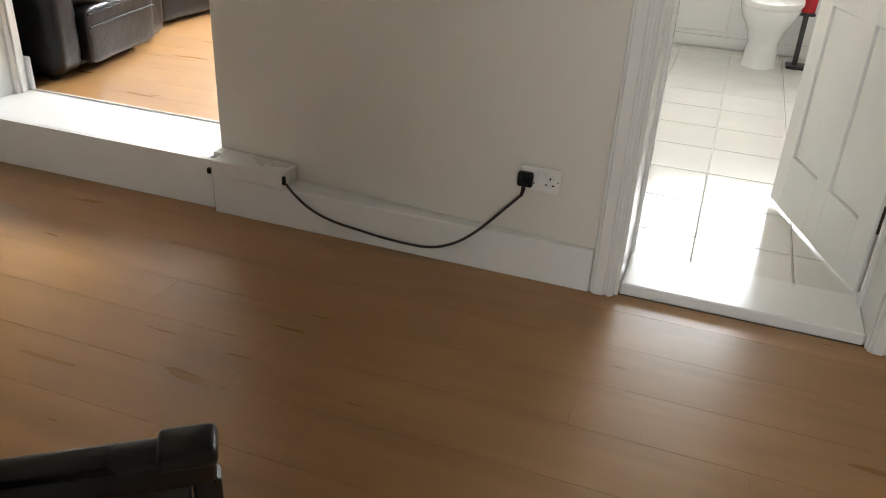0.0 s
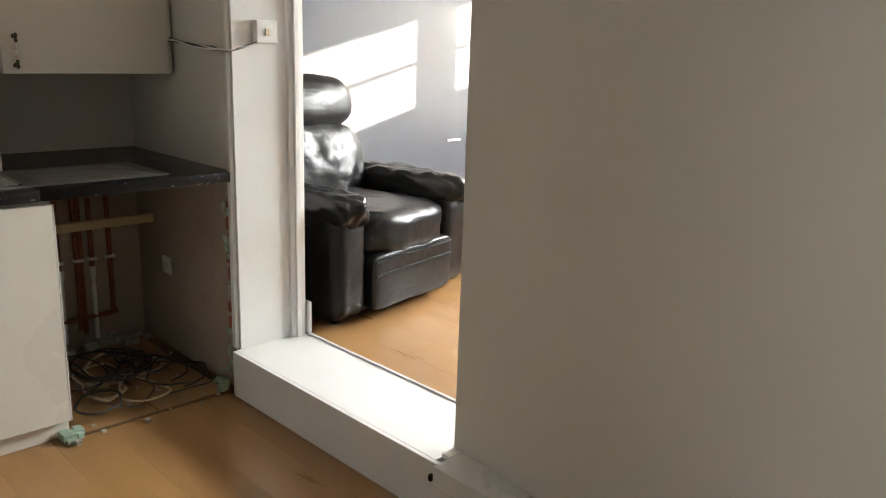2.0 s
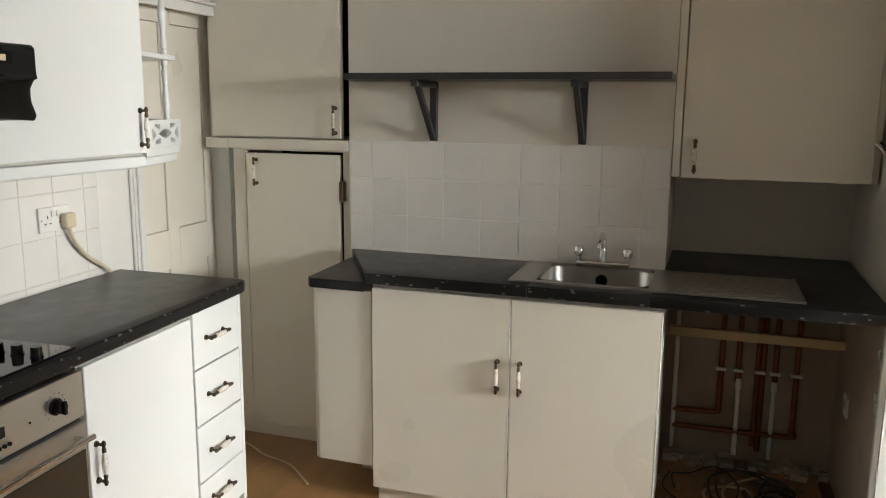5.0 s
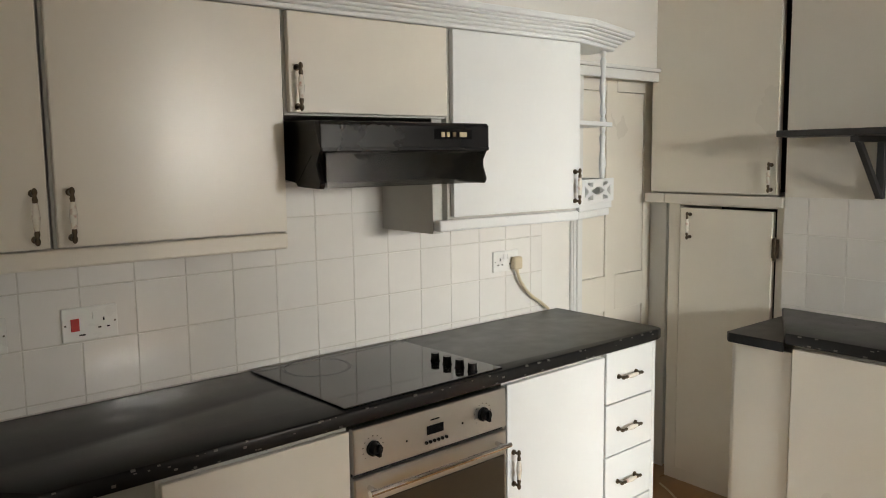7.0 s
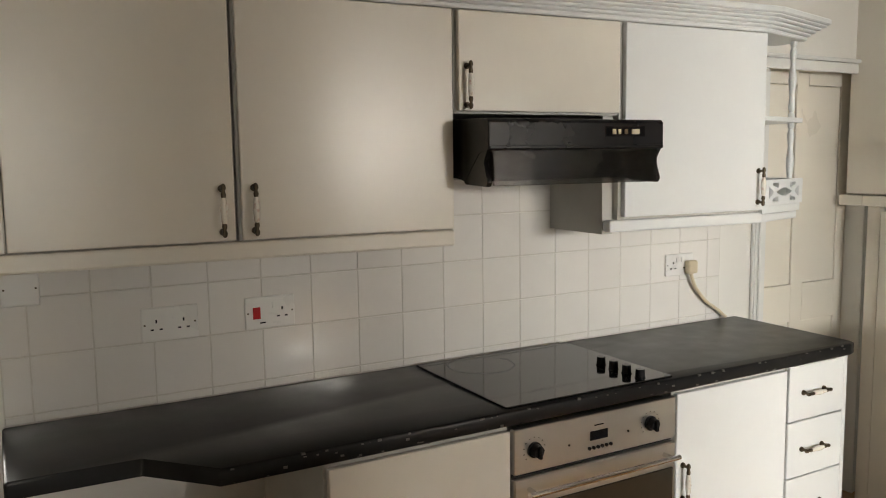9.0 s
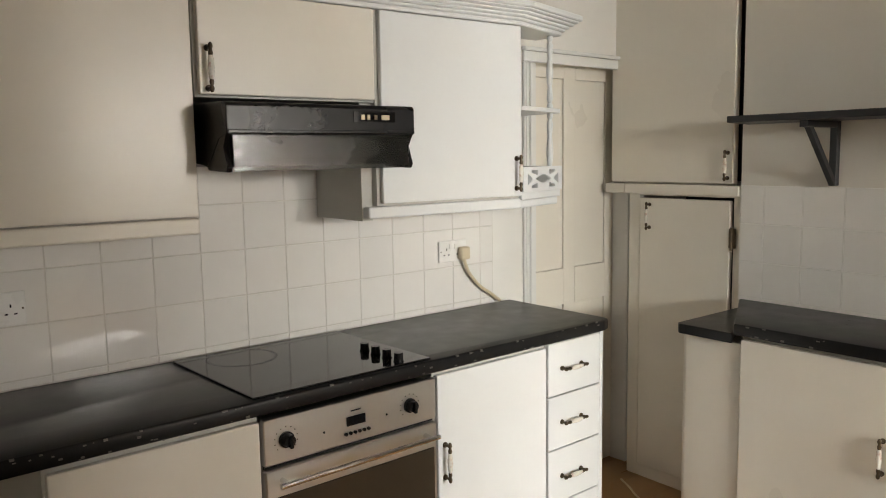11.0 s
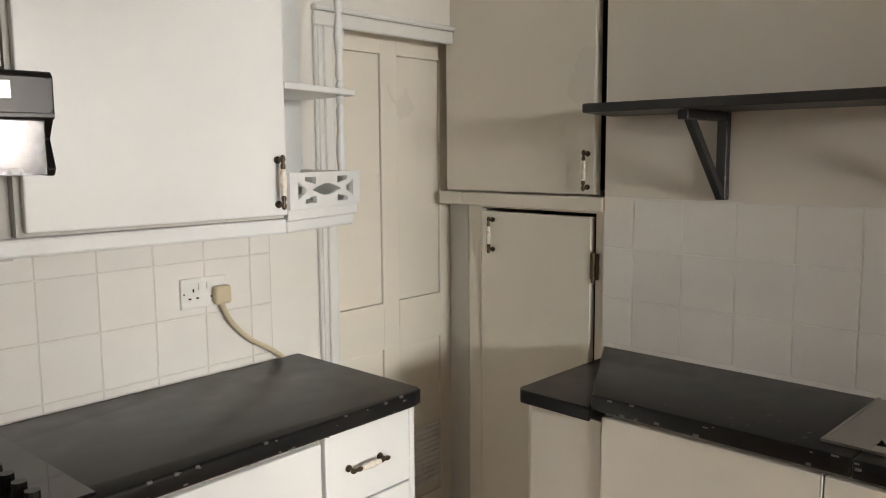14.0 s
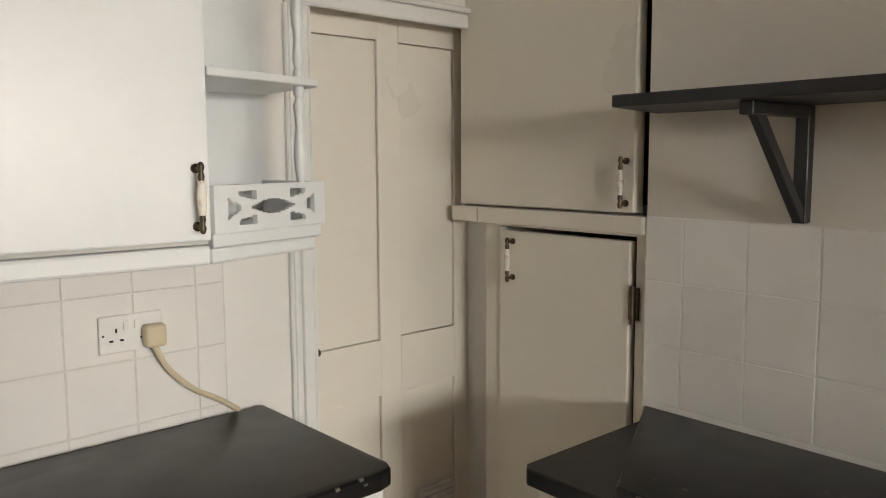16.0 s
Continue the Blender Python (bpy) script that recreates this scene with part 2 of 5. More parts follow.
BRASS = material("antique_brass", (0.10, 0.075, 0.05), 0.38, metal=0.9, vary=0.4, scale=60, bump=0.1)
CERAMIC = material("painted_ceramic", (0.80, 0.76, 0.68), 0.12, vary=0.05, scale=120, bump=0.0, stain=(0.45, 0.12, 0.05), stain_amount=0.6, stain_scale=70)
PORCELAIN = material("toilet_porcelain", (0.84, 0.84, 0.83), 0.07, vary=0.01, bump=0.0, rough_vary=0.02)
PLASTIC = material("white_plastic", (0.78, 0.77, 0.74), 0.28, vary=0.02, bump=0.02)
OLDPLASTIC = material("yellowed_plastic", (0.62, 0.52, 0.36), 0.32, vary=0.05, bump=0.02)
RED = material("red_plastic", (0.55, 0.015, 0.02), 0.25, vary=0.05, bump=0.02)
COPPER = material("dull_copper", (0.26, 0.10, 0.055), 0.45, metal=0.85, vary=0.3, scale=22, bump=0.08)
PINE = material("raw_pine", (0.52, 0.38, 0.20), 0.6, vary=0.15, scale=5, fine=40, bump=0.1, stretch=(1, 0.2, 4))
RAWPLASTER = material("bare_plaster", (0.40, 0.32, 0.25), 0.85, vary=0.14, scale=4, fine=60, bump=0.2, stain=(0.25, 0.18, 0.12), stain_amount=0.5)
BRICK = material("old_red_brick", (0.30, 0.09, 0.06), 0.85, vary=0.3, scale=20, bump=0.3, random_piece=0.25)
GROUT_PALE = material("pale_grout", (0.80, 0.78, 0.74), 0.8, vary=0.08, scale=14, bump=0.15)
MORTAR = material("crumbling_mortar", (0.42, 0.37, 0.30), 0.9, vary=0.2, scale=18, bump=0.35)
MINT = material("old_mint_paint", (0.34, 0.46, 0.36), 0.75, vary=0.2, scale=20, bump=0.25)
LEATHER = material("black_leather", (0.006, 0.006, 0.007), 0.35, vary=0.3, scale=8, fine=30, bump=0.5, rough_vary=0.08, stretch=(1, 1, 1.5), spec=0.36)
CABLE = material("dark_cable", (0.03, 0.027, 0.024), 0.5, vary=0.2)
DUST = material("dusty_debris", (0.40, 0.36, 0.30), 0.9, vary=0.3, scale=30, bump=0.3)
# near-black colour that stands in for the shade inside gaps and behind doors
SHADOWGAP = material("gap_shade_black", (0.02, 0.018, 0.016), 0.9)
PANE = glass_material("window_glass")
SMOKED = glass_material("smoked_visor", (0.36, 0.36, 0.37), 0.14)

# ---------------------------------------------------------------- structure
H = 2.42          # ceiling height of the kitchen
SF, WF, NF = 0.347, -2.993, 2.835   # faces of the south, west and north walls
DOOR_Y = 0.262
# the oven wall and its base units are out of square with the room by this turn
SKEW = Matrix.Translation((-1.95, SF, 0)) @ Matrix.Rotation(radians(3.2), 4, "Z") @ Matrix.Translation((1.95, -SF, 0))
OUT_OF_SQUARE = []


def wall_y(x):
    """Face of the oven wall at a place along the room."""
    return SF + (x + 1.95) * math.tan(radians(3.2))


def skewed(ob):
    OUT_OF_SQUARE.append(ob)
    return ob




def structure(name, b, mats, label="", category=""):
    return solo(name, b, mats, label, category, kind="structure")


# kitchen floor base, planks are laid on it further down
floor = structure("floor", Bm().box(-3.6, 1.2, 0.06, 3.0, -0.12, -0.008).box(-0.6, 1.3, -1.4, 0.06, -0.12, -0.008), OAK_EDGE, "oak-look laminate kitchen floor of long boards", "floor")
floor_lounge = structure("floor_lounge", Bm().box(-3.6, -0.3, 3.19, 6.7, 0.02, 0.179), OAK_EDGE, "light oak laminate floor of the lounge", "floor")
floor_bath = structure("floor_bathroom", Bm().box(-0.3, 1.7, 3.0, 6.7, -0.12, 0.012), GROUT, "cream ceramic tiled bathroom floor with dark joints", "floor")
structure("ceiling", Bm().box(-3.7, 1.3, -1.4, 6.8, H, H + 0.12), CEIL, "plain white painted ceiling", "ceiling")

# south wall with the panelled door's opening and the hall opening
b = Bm()
b.box(-3.62, -3.11, 0.06, SF - 0.006, 0, H)
b.box(-3.11, -2.455, 0.06, SF - 0.006, 1.915, H)
b.box(-2.455, 0.225, 0.0, SF - 0.006, 0, H)
wall_south = skewed(structure("wall_south", b, WALL_WHITE, "white painted kitchen wall with a band of glazed tiles", "wall"))
HF = 0.466    # face of the wall round the hall opening
structure("wall_hall_opening", Bm().box(0.16, 0.235, 0.06, HF - 0.02, 0, H).box(0.235, 1.06, 0.06, HF, 2.06, H).box(1.06, 1.2, 0.06, HF, 0, H), WALL_WHITE, "white painted wall round the hall opening", "wall")
# west wall: chimney breast between two alcoves
b = Bm()
b.box(-3.62, -3.46, 0.34, 3.2, 0, H)
b.box(-3.46, WF - 0.006, 0.925, 2.21, 0, H)
wall_west = structure("wall_west", b, WALL, "cream painted chimney breast with white tiles", "wall")
# north wall: stub beside the alcove, partition, headers
b = Bm()
b.box(-3.46, -2.565, 2.90, 3.19, 0.0, H)
b.box(-2.565, -1.376, 2.95, 3.19, 2.12, H)
b.prism([(-1.375, 2.938), (0.055, NF), (0.055, 3.19), (-1.375, 3.19)], 0, H)
b.box(0.055, 0.90, NF, 3.19, 2.06, H)
b.box(0.90, 1.2, NF, 3.19, 0, H)
wall_north = structure("wall_north", b, WALL, "off-white painted partition wall between the rooms", "wall")
structure("wall_east", Bm().box(1.06, 1.2, HF, NF, 0, H), WALL, "off-white painted kitchen wall", "wall")
# hall behind the opening
b = Bm()
b.box(-0.6, -0.5, -1.3, 0.06, 0, H).box(1.2, 1.3, -1.3, 0.34, 0, H)
b.box(-0.6, 0.25, -1.4, -1.3, 0, H).box(1.15, 1.3, -1.4, -1.3, 0, H).box(0.25, 1.15, -1.4, -1.3, 0, 0.9).box(0.25, 1.15, -1.4, -1.3, 2.1, H)
structure("wall_hall", b, WALL_WHITE, "white painted hall walls", "wall")
# lounge walls with a two-light window
LY = 6.6
WX0, WX1, WZ0, WZ1 = -3.30, -0.52, 1.50, 2.12
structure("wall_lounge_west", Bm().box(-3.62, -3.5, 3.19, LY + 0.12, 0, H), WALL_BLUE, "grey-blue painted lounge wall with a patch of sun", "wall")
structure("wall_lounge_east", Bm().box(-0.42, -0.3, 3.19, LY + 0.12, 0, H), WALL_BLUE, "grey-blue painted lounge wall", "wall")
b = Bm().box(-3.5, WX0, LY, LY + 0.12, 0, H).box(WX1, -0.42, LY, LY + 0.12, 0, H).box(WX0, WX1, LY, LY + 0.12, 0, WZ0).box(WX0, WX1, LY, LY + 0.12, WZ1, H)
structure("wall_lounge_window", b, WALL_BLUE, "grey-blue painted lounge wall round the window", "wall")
# bathroom walls with a window
BY = 6.75
b = Bm()
b.box(-0.3, -0.24, 3.19, BY + 0.15, 0, H).box(1.6, 1.75, 3.0, BY + 0.15, 0, H)
b.box(-0.24, -0.12, BY, BY + 0.15, 0, H).box(1.25, 1.6, BY, BY + 0.15, 0, H).box(-0.12, 1.25, BY, BY + 0.15, 0, 1.2).box(-0.12, 1.25, BY, BY + 0.15, 2.1, H)
b.box(1.2, 1.6, 3.0, 3.19, 0, H)
# unseen wall added outside to keep direct sun off the bathroom window
b.box(1.30, 1.42, BY + 0.15, 8.35, 0, 3.2)
structure("wall_bathroom", b, WALL_WHITE, "white painted bathroom walls, with an unseen outside wall that blocks the sun", "wall")


def window(name, x0, x1, z0, z1, y, mullions, bars, label):
    w = thing(name, ((x0 + x1) / 2, y, z0), label, "window", kind="structure")
    f = Bm()
    f.box(x0, x0 + 0.05, y, y + 0.07, z0, z1, 0.004).box(x1 - 0.05, x1, y, y + 0.07, z0, z1, 0.004)
    f.box(x0 + 0.05, x1 - 0.05, y, y + 0.07, z0, z0 + 0.05, 0.004).box(x0 + 0.05, x1 - 0.05, y, y + 0.07, z1 - 0.05, z1, 0.004)
    for mx in mullions:
        f.box(mx[0], mx[1], y + 0.002, y + 0.068, z0 + 0.05, z1 - 0.05, 0.004)
    for bz in bars:
        f.box(x0 + 0.05, x1 - 0.05, y + 0.02, y + 0.05, bz - 0.012, bz + 0.012)
    part("window_frame", f, GLOSS, w)
    pane = part("pane", Bm().box(x0 + 0.03, x1 - 0.03, y + 0.033, y + 0.037, z0 + 0.03, z1 - 0.03), PANE, w)
    pane.visible_shadow = False
    part("window_sill", Bm().box(x0 - 0.04, x1 + 0.04, y - 0.16, y + 0.0, z0 - 0.035, z0 - 0.002, 0.006), GLOSS, w)
    return w


window("window_1", WX0, WX1, WZ0, WZ1, LY + 0.02, [(-1.86, -1.56), (-2.62, -2.50)], [1.82], "white painted lounge window with a thick mullion")
window("window_2", -0.12, 1.25, 1.2, 2.1, BY + 0.04, [(0.55, 0.60)], [], "white framed bathroom window above a deep sill")
window("window_3", 0.25, 1.15, 0.9, 2.1, -1.39, [], [], "white framed hall window")

# skirting, door frames, step, thresholds
structure("baseboard", Bm().prism([(-1.338, NF - 0.02), (0.03, NF - 0.02), (0.03, NF + 0.001), (-1.338, 2.936)], 0.0, 0.145, 0.004).box(-1.376, -1.339, 2.864, 2.936, 0.0, 0.164), GLOSS, "white painted skirting board", "skirting")
structure("baseboard_east", Bm().box(1.04, 1.059, HF + 0.02, NF - 0.03, 0.0, 0.145, 0.004), GLOSS, "white painted skirting board", "skirting")


def architrave(b, x0, x1, y, out, z0, z1):
    """An upright moulding of three steps, on a wall that faces y; out is +1 or -1."""
    w = x1 - x0
    b.box(x0, x1, y, y + out * 0.014, z0, z1, 0.003)
    b.box(x0 + 0.12 * w, x0 + 0.62 * w, y + out * 0.014, y + out * 0.023, z0, z1, 0.004)
    b.box(x0 + 0.72 * w, x0 + 0.9 * w, y + out * 0.014, y + out * 0.019, z0, z1, 0.002)


b = Bm()
architrave(b, 0.032, 0.108, NF - 0.001, -1, 0.0, 2.1)
architrave(b, 0.835, 0.905, NF - 0.001, -1, 0.0, 2.1)
b.box(0.032, 0.905, NF - 0.022, NF - 0.001, 2.1, 2.17, 0.004)
b.box(0.056, 0.12, NF, 3.19, 0.0, 2.06, 0.003).box(0.83, 0.899, NF, 3.19, 0.0, 2.06, 0.003).box(0.12, 0.83, NF, 3.19, 2.03, 2.059)
b.box(0.12, 0.132, 3.08, 3.12, 0.036, 2.03).box(0.818, 0.83, 3.02, 3.05, 0.036, 2.03)
structure("trim_bathroom_door_frame", b, GLOSS, "white gloss moulded door frame to the bathroom", "door frame")
structure("trim_threshold", Bm().box(0.121, 0.829, NF + 0.02, 3.095, -0.005, 0.036, 0.005), GLOSS, "white painted wooden threshold", "threshold")
# lounge doorway: white reveal, frame and boxed step
b = Bm()
b.box(-2.564, -2.53, 2.885, 3.120, 0.186, 2.12)
b.box(-2.575, -2.545, 2.870, 2.889, 0.186, 2.12, 0.006, 2)
b.box(-2.563, -2.512, 3.116, 3.140, 0.186, 2.119, 0.002).box(-2.562, -2.50, 3.136, 3.163, 0.186, 2.118, 0.003).box(-2.561, -2.515, 3.158, 3.188, 0.186, 2.117, 0.003)
structure("trim_lounge_door_frame", b, GLOSS, "white gloss lining and moulded frame of the lounge doorway", "door frame")
step = thing("step", (-1.95, 3.0, 0), "white painted boxed step up into the lounge", "step", kind="structure")
part("riser", Bm().box(-2.53, -1.340, 2.846, 2.8635, -0.001, 0.1865, 0.001), GLOSS, step)
part("tread", Bm().box(-2.53, -1.377, 2.862, 3.188, 0.165, 0.1875, 0.001), GLOSS, step)
part("tread_lip", Bm().box(-2.51, -1.377, 3.187, 3.205, 0.165, 0.193, 0.004), GLOSS, step)
structure("baseboard_lounge", Bm().box(-3.499, -3.475, 3.2, LY - 0.01, 0.188, 0.34, 0.004).box(-2.62, -2.50, 3.192, 3.21, 0.188, 0.33, 0.004), GLOSS, "white painted lounge skirting board", "skirting")


# ---------------------------------------------------------------- repeated fittings
def handle_bm(c, axis, out, length=0.105):
    """A pull handle: dark brass feet and ends, a painted ceramic grip. c: where its middle meets the door; axis and out: unit vectors."""
    c, axis, out = Vector(c), Vector(axis), Vector(out)
    b = Bm()
    h = length / 2
    for s in (-1, 1):
        foot = c + axis * s * h * 0.88
        b.cyl(foot, foot + out * 0.004, 0.0085, n=14)
        b.lathe(foot + out * 0.003, foot + out * 0.026, [(0, 0.0055), (0.4, 0.0038), (0.8, 0.0055), (1, 0.003)], 10)
        b.lathe(foot + out * 0.024 + axis * s * 0.012, foot + out * 0.024 - axis * s * 0.022, [(0, 0.002), (0.1, 0.005), (0.3, 0.0065), (0.5, 0.004), (0.75, 0.0062), (1, 0.005)], 12)
    b.idx = 1
    b.lathe(c + out * 0.024 - axis * h * 0.54, c + out * 0.024 + axis * h * 0.54, [(0, 0.005), (0.12, 0.0066), (0.5, 0.0088), (0.88, 0.0066), (1, 0.005)], 14)
    return b


def add_handle(door, c, axis, out, length=0.105):
    return part("handle", handle_bm(c, axis, out, length), [BRASS, CERAMIC], door, "dark brass pull handle with a painted ceramic grip", smooth=True)


def door_panel(x0, x1, y0, y1, z0, z1):
    return Bm().box(x0, x1, y0, y1, z0, z1, 0.0035, 2)


# ---------------------------------------------------------------- oven wall: wall cupboards
UF = 0.702     # face of the wall cupboards' doors


def wall_cupboard(x1, x0, z0, z1, doors, label, paint):
    """x1 > x0; doors: rows of (x1, x0, z0, z1, handle x or None)."""
    c = thing("wall_cupboard", ((x0 + x1) / 2, SF, z0), label, "cupboard", "wall cupboards over the worktop")
    b = Bm()
    f, k = UF - 0.02, wall_y(x1) + 0.002
    b.box(x0, x0 + 0.018, k, f, z0, z1).box(x1 - 0.018, x1, k, f, z0, z1)
    b.box(x0 + 0.018, x1 - 0.018, k, f, z0, z0 + 0.018).box(x0 + 0.018, x1 - 0.018, k, f, z1 - 0.018, z1)
    b.box(x0 + 0.018, x1 - 0.018, k, k + 0.008, z0 + 0.018, z1 - 0.018)
    part("body", b, CARCASS, c, "grey-white board carcass")
    for dx1, dx0, dz0, dz1, hx, hz in doors:
        d = part("door", door_panel(dx0, dx1, UF - 0.019, UF, dz0, dz1), paint, c)
        if hx is not None:
            add_handle(d, (hx, UF, hz), (0, 0, 1), (0, 1, 0), 0.115)
    return c


UT = 1.930
wall_cupboard(0.195, -0.313, 1.342, UT, [(0.168, -0.308, 1.345, UT - 0.012, -0.278, 1.418)], "cream painted wall cupboard with a plain door", CREAM)
wall_cupboard(-0.318, -0.888, 1.342, UT, [(-0.324, -0.884, 1.345, UT - 0.012, -0.353, 1.418)], "cream painted wall cupboard beside the cooker hood", CREAM)
wall_cupboard(-0.895, -1.437, 1.650, UT, [(-0.902, -1.430, 1.656, UT - 0.012, -0.925, 1.722)], "short cream wall cupboard above the cooker hood", CREAM)
wall_cupboard(-1.441, -2.022, 1.342, UT, [(-1.452, -2.020, 1.350, UT - 0.012, -1.994, 1.427)], "white painted wall cupboard at the end of the run", COOL)

# pelmets under the cupboards, filler strips and the cornice along their top
TURN_END = Matrix.Translation((-2.024, UF - 0.002, 0)) @ Matrix.Rotation(math.atan2(0.10, 0.31), 4, "Z")
b = Bm().box(-0.888, 0.195, UF - 0.042, UF - 0.004, 1.298, 1.341, 0.006, 2)
solo("light_pelmet", b, CREAM, "cream painted pelmet strip under wall cupboards", "pelmet")
pel = thing("light_pelmet", (-1.7, UF, 1.3), "white painted pelmet strip with an angled end", "pelmet")
part("strip", Bm().box(-2.020, -1.402, UF - 0.042, UF - 0.004, 1.306, 1.341, 0.006, 2), COOL, pel)
part("angled_strip", Bm().box(-0.285, -0.002, -0.042, -0.006, 1.306, 1.334, 0.006, 2, m=TURN_END), COOL, pel)
part("end_board", Bm().box(-1.440, -1.402, wall_y(-1.4) + 0.002, UF - 0.044, 1.298, 1.649), CARCASS, pel, "grey-white board end")
solo("filler_strip", Bm().box(0.170, 0.196, UF - 0.019, UF - 0.002, 1.343, UT - 0.01, 0.003), CREAM, "narrow cream filler strip at the cupboard's end", "trim")


def cornice(x0, x1):
    """A moulded crown of five steps along the cupboards, returned at both ends."""
    c = Bm()
    z = UT - 0.010
    for out, dz in ((0.0, 0.014), (0.010, 0.010), (0.022, 0.010), (0.036, 0.009), (0.050, 0.008), (0.060, 0.020)):
        c.prism([(x1 + out, wall_y(x1) + 0.002), (x1 + out, UF + 0.004 + out), (-2.02, UF + 0.004 + out), (x0 - out, 0.606 + out * 0.8), (x0 - out, wall_y(x1) + 0.002)], z, z + dz, 0.0035)
        z += dz
    return c


solo("cornice", cornice(-2.315, 0.195), COOL, "white painted moulded cornice on the wall cupboards", "cornice")

# open end shelves with spindle and fretwork gallery
s = thing("end_shelf", (-2.2, SF, 1.33), "white open end shelf with turned spindle and fretwork gallery", "shelf")
shape = [(-2.025, SF + 0.013), (-2.025, UF - 0.006), (-2.300, 0.612), (-2.308, 0.595), (-2.310, SF + 0.013)]
part("back_panel", Bm().box(-2.310, -2.025, SF + 0.003, SF + 0.012, 1.335, UT - 0.011), COOL, s)
part("shelf", Bm().prism(shape, 1.640, 1.656, 0.002), COOL, s)
part("base_shelf", Bm().prism(shape, 1.335, 1.360, 0.002), COOL, s)
spin = [(0, 0.011), (0.05, 0.011), (0.08, 0.007), (0.14, 0.012), (0.3, 0.008), (0.42, 0.012), (0.5, 0.0135), (0.58, 0.012), (0.7, 0.008), (0.86, 0.012), (0.92, 0.007), (0.95, 0.011), (1, 0.011)]
for z0, z1 in ((1.360, 1.640), (1.656, UT - 0.011)):
    part("spindle", Bm().lathe((-2.268, 0.590, z0), (-2.268, 0.590, z1), spin, 14), COOL, s, smooth=True)


def fret_front(x0, x1, y, z0, z1):
    """A board with a pierced almond and six pierced petals, cut right through as a grid of small blocks."""
    g = Bm()
    nx, nz = 66, 30
    cx, cz = (x0 + x1) / 2, (z0 + z1) / 2
    dx, dz = (x1 - x0) / nx, (z1 - z0) / nz

    def open_at(x, z):
        u, v = (x - cx) / (x1 - x0) * 2, (z - cz) / (z1 - z0) * 2
        if abs(v) < 0.34 * math.cos(min(abs(u) / 0.42, 1) * math.pi / 2):
            return True
        au, av = abs(u), abs(v)
        if 0.30 < au < 0.62 and 0.36 < av < 0.74 and av > 0.30 + 0.65 * (au - 0.2) - 0.05 and av < 0.95 - 0.15 * au:
            return True
        return 0.58 < au < 0.80 and av < 0.50 * (au - 0.52) / 0.28

    solid = {(i, j) for i in range(nx) for j in range(nz) if not open_at(x0 + (i + 0.5) * dx, z0 + (j + 0.5) * dz)}
    made = {}

    def corner_at(i, j, back):
        if (i, j, back) not in made:
            made[i, j, back] = g.bm.verts.new((x0 + i * dx, y - 0.012 * back, z0 + j * dz))
        return made[i, j, back]

    for i, j in sorted(solid):
        g.bm.faces.new([corner_at(i + p, j + q, 0) for p, q in ((0, 0), (0, 1), (1, 1), (1, 0))])
        g.bm.faces.new([corner_at(i + p, j + q, 1) for p, q in ((0, 0), (1, 0), (1, 1), (0, 1))])
        for di, dj, a, c in ((-1, 0, (0, 1), (0, 0)), (1, 0, (1, 0), (1, 1)), (0, -1, (0, 0), (1, 0)), (0, 1, (1, 1), (0, 1))):
            if (i + di, j + dj) not in solid:
                g.bm.faces.new((corner_at(i + a[0], j + a[1], 0), corner_at(i + c[0], j + c[1], 0), corner_at(i + c[0], j + c[1], 1), corner_at(i + a[0], j + a[1], 1)))
    return g


g = fret_front(-0.300, -0.001, 0.004, 1.361, 1.447)
bmesh.ops.transform(g.bm, matrix=TURN_END, verts=g.bm.verts)
part("fretwork_front", g, COOL, s, "white board with pierced petal fretwork")
part("gallery_side", Bm().box(-2.310, -2.298, SF + 0.013, 0.600, 1.361, 1.446, 0.002), COOL, s)

# cooker hood
hood = thing("cooker_hood", (-1.23, SF, 1.45), "black cooker hood with a smoked visor under a cupboard", "cooker hood")
HX1, HX0 = -0.905, -1.462
back = wall_y(HX1) + 0.003
side = [(back, 1.50), (0.70, 1.478), (0.725, 1.468), (0.80, 1.545), (0.850, 1.551), (0.853, 1.556), (0.853, 1.622), (0.845, 1.630), (back, 1.644)]
m = Matrix(((0, 0, 1, 0), (1, 0, 0, 0), (0, 1, 0, 0), (0, 0, 0, 1)))
part("body", Bm().prism(side, HX0, HX1, 0.003, 2, m=m), BLACK, hood, "black enamelled hood body")
part("front_lip", Bm().box(HX0 + 0.002, HX1 - 0.002, 0.853, 0.857, 1.553, 1.562, 0.0015), BLACK, hood)
for x0, x1 in ((HX0 + 0.001, HX0 + 0.016), (HX1 - 0.016, HX1 - 0.001)):
    cheek = [(0.715, 1.468), (0.722, 1.462), (0.838, 1.458), (0.846, 1.470), (0.822, 1.520), (0.848, 1.553), (0.79, 1.553)]
    part("cheek", Bm().prism(cheek, x0, x1, 0.002, m=m), BLACK, hood, "black moulded side of the visor")
lean = Matrix.Translation((0, 0.846, 1.552)) @ Matrix.Rotation(radians(0.5), 4, "X")
part("visor", Bm().box(HX0 + 0.017, HX1 - 0.017, -0.002, 0.002, -0.092, -0.002, 0.001, m=lean), SMOKED, hood, "smoked see-through pull-out visor")
part("grease_filter", Bm().box(HX0 + 0.03, HX1 - 0.03, 0.48, 0.70, 1.470, 1.476, 0.001), STEEL, hood, "metal grease filter under the hood")
part("control_strip", Bm().box(-1.395, -1.262, 0.8528, 0.8545, 1.584, 1.612), BLACKGLASS, hood)
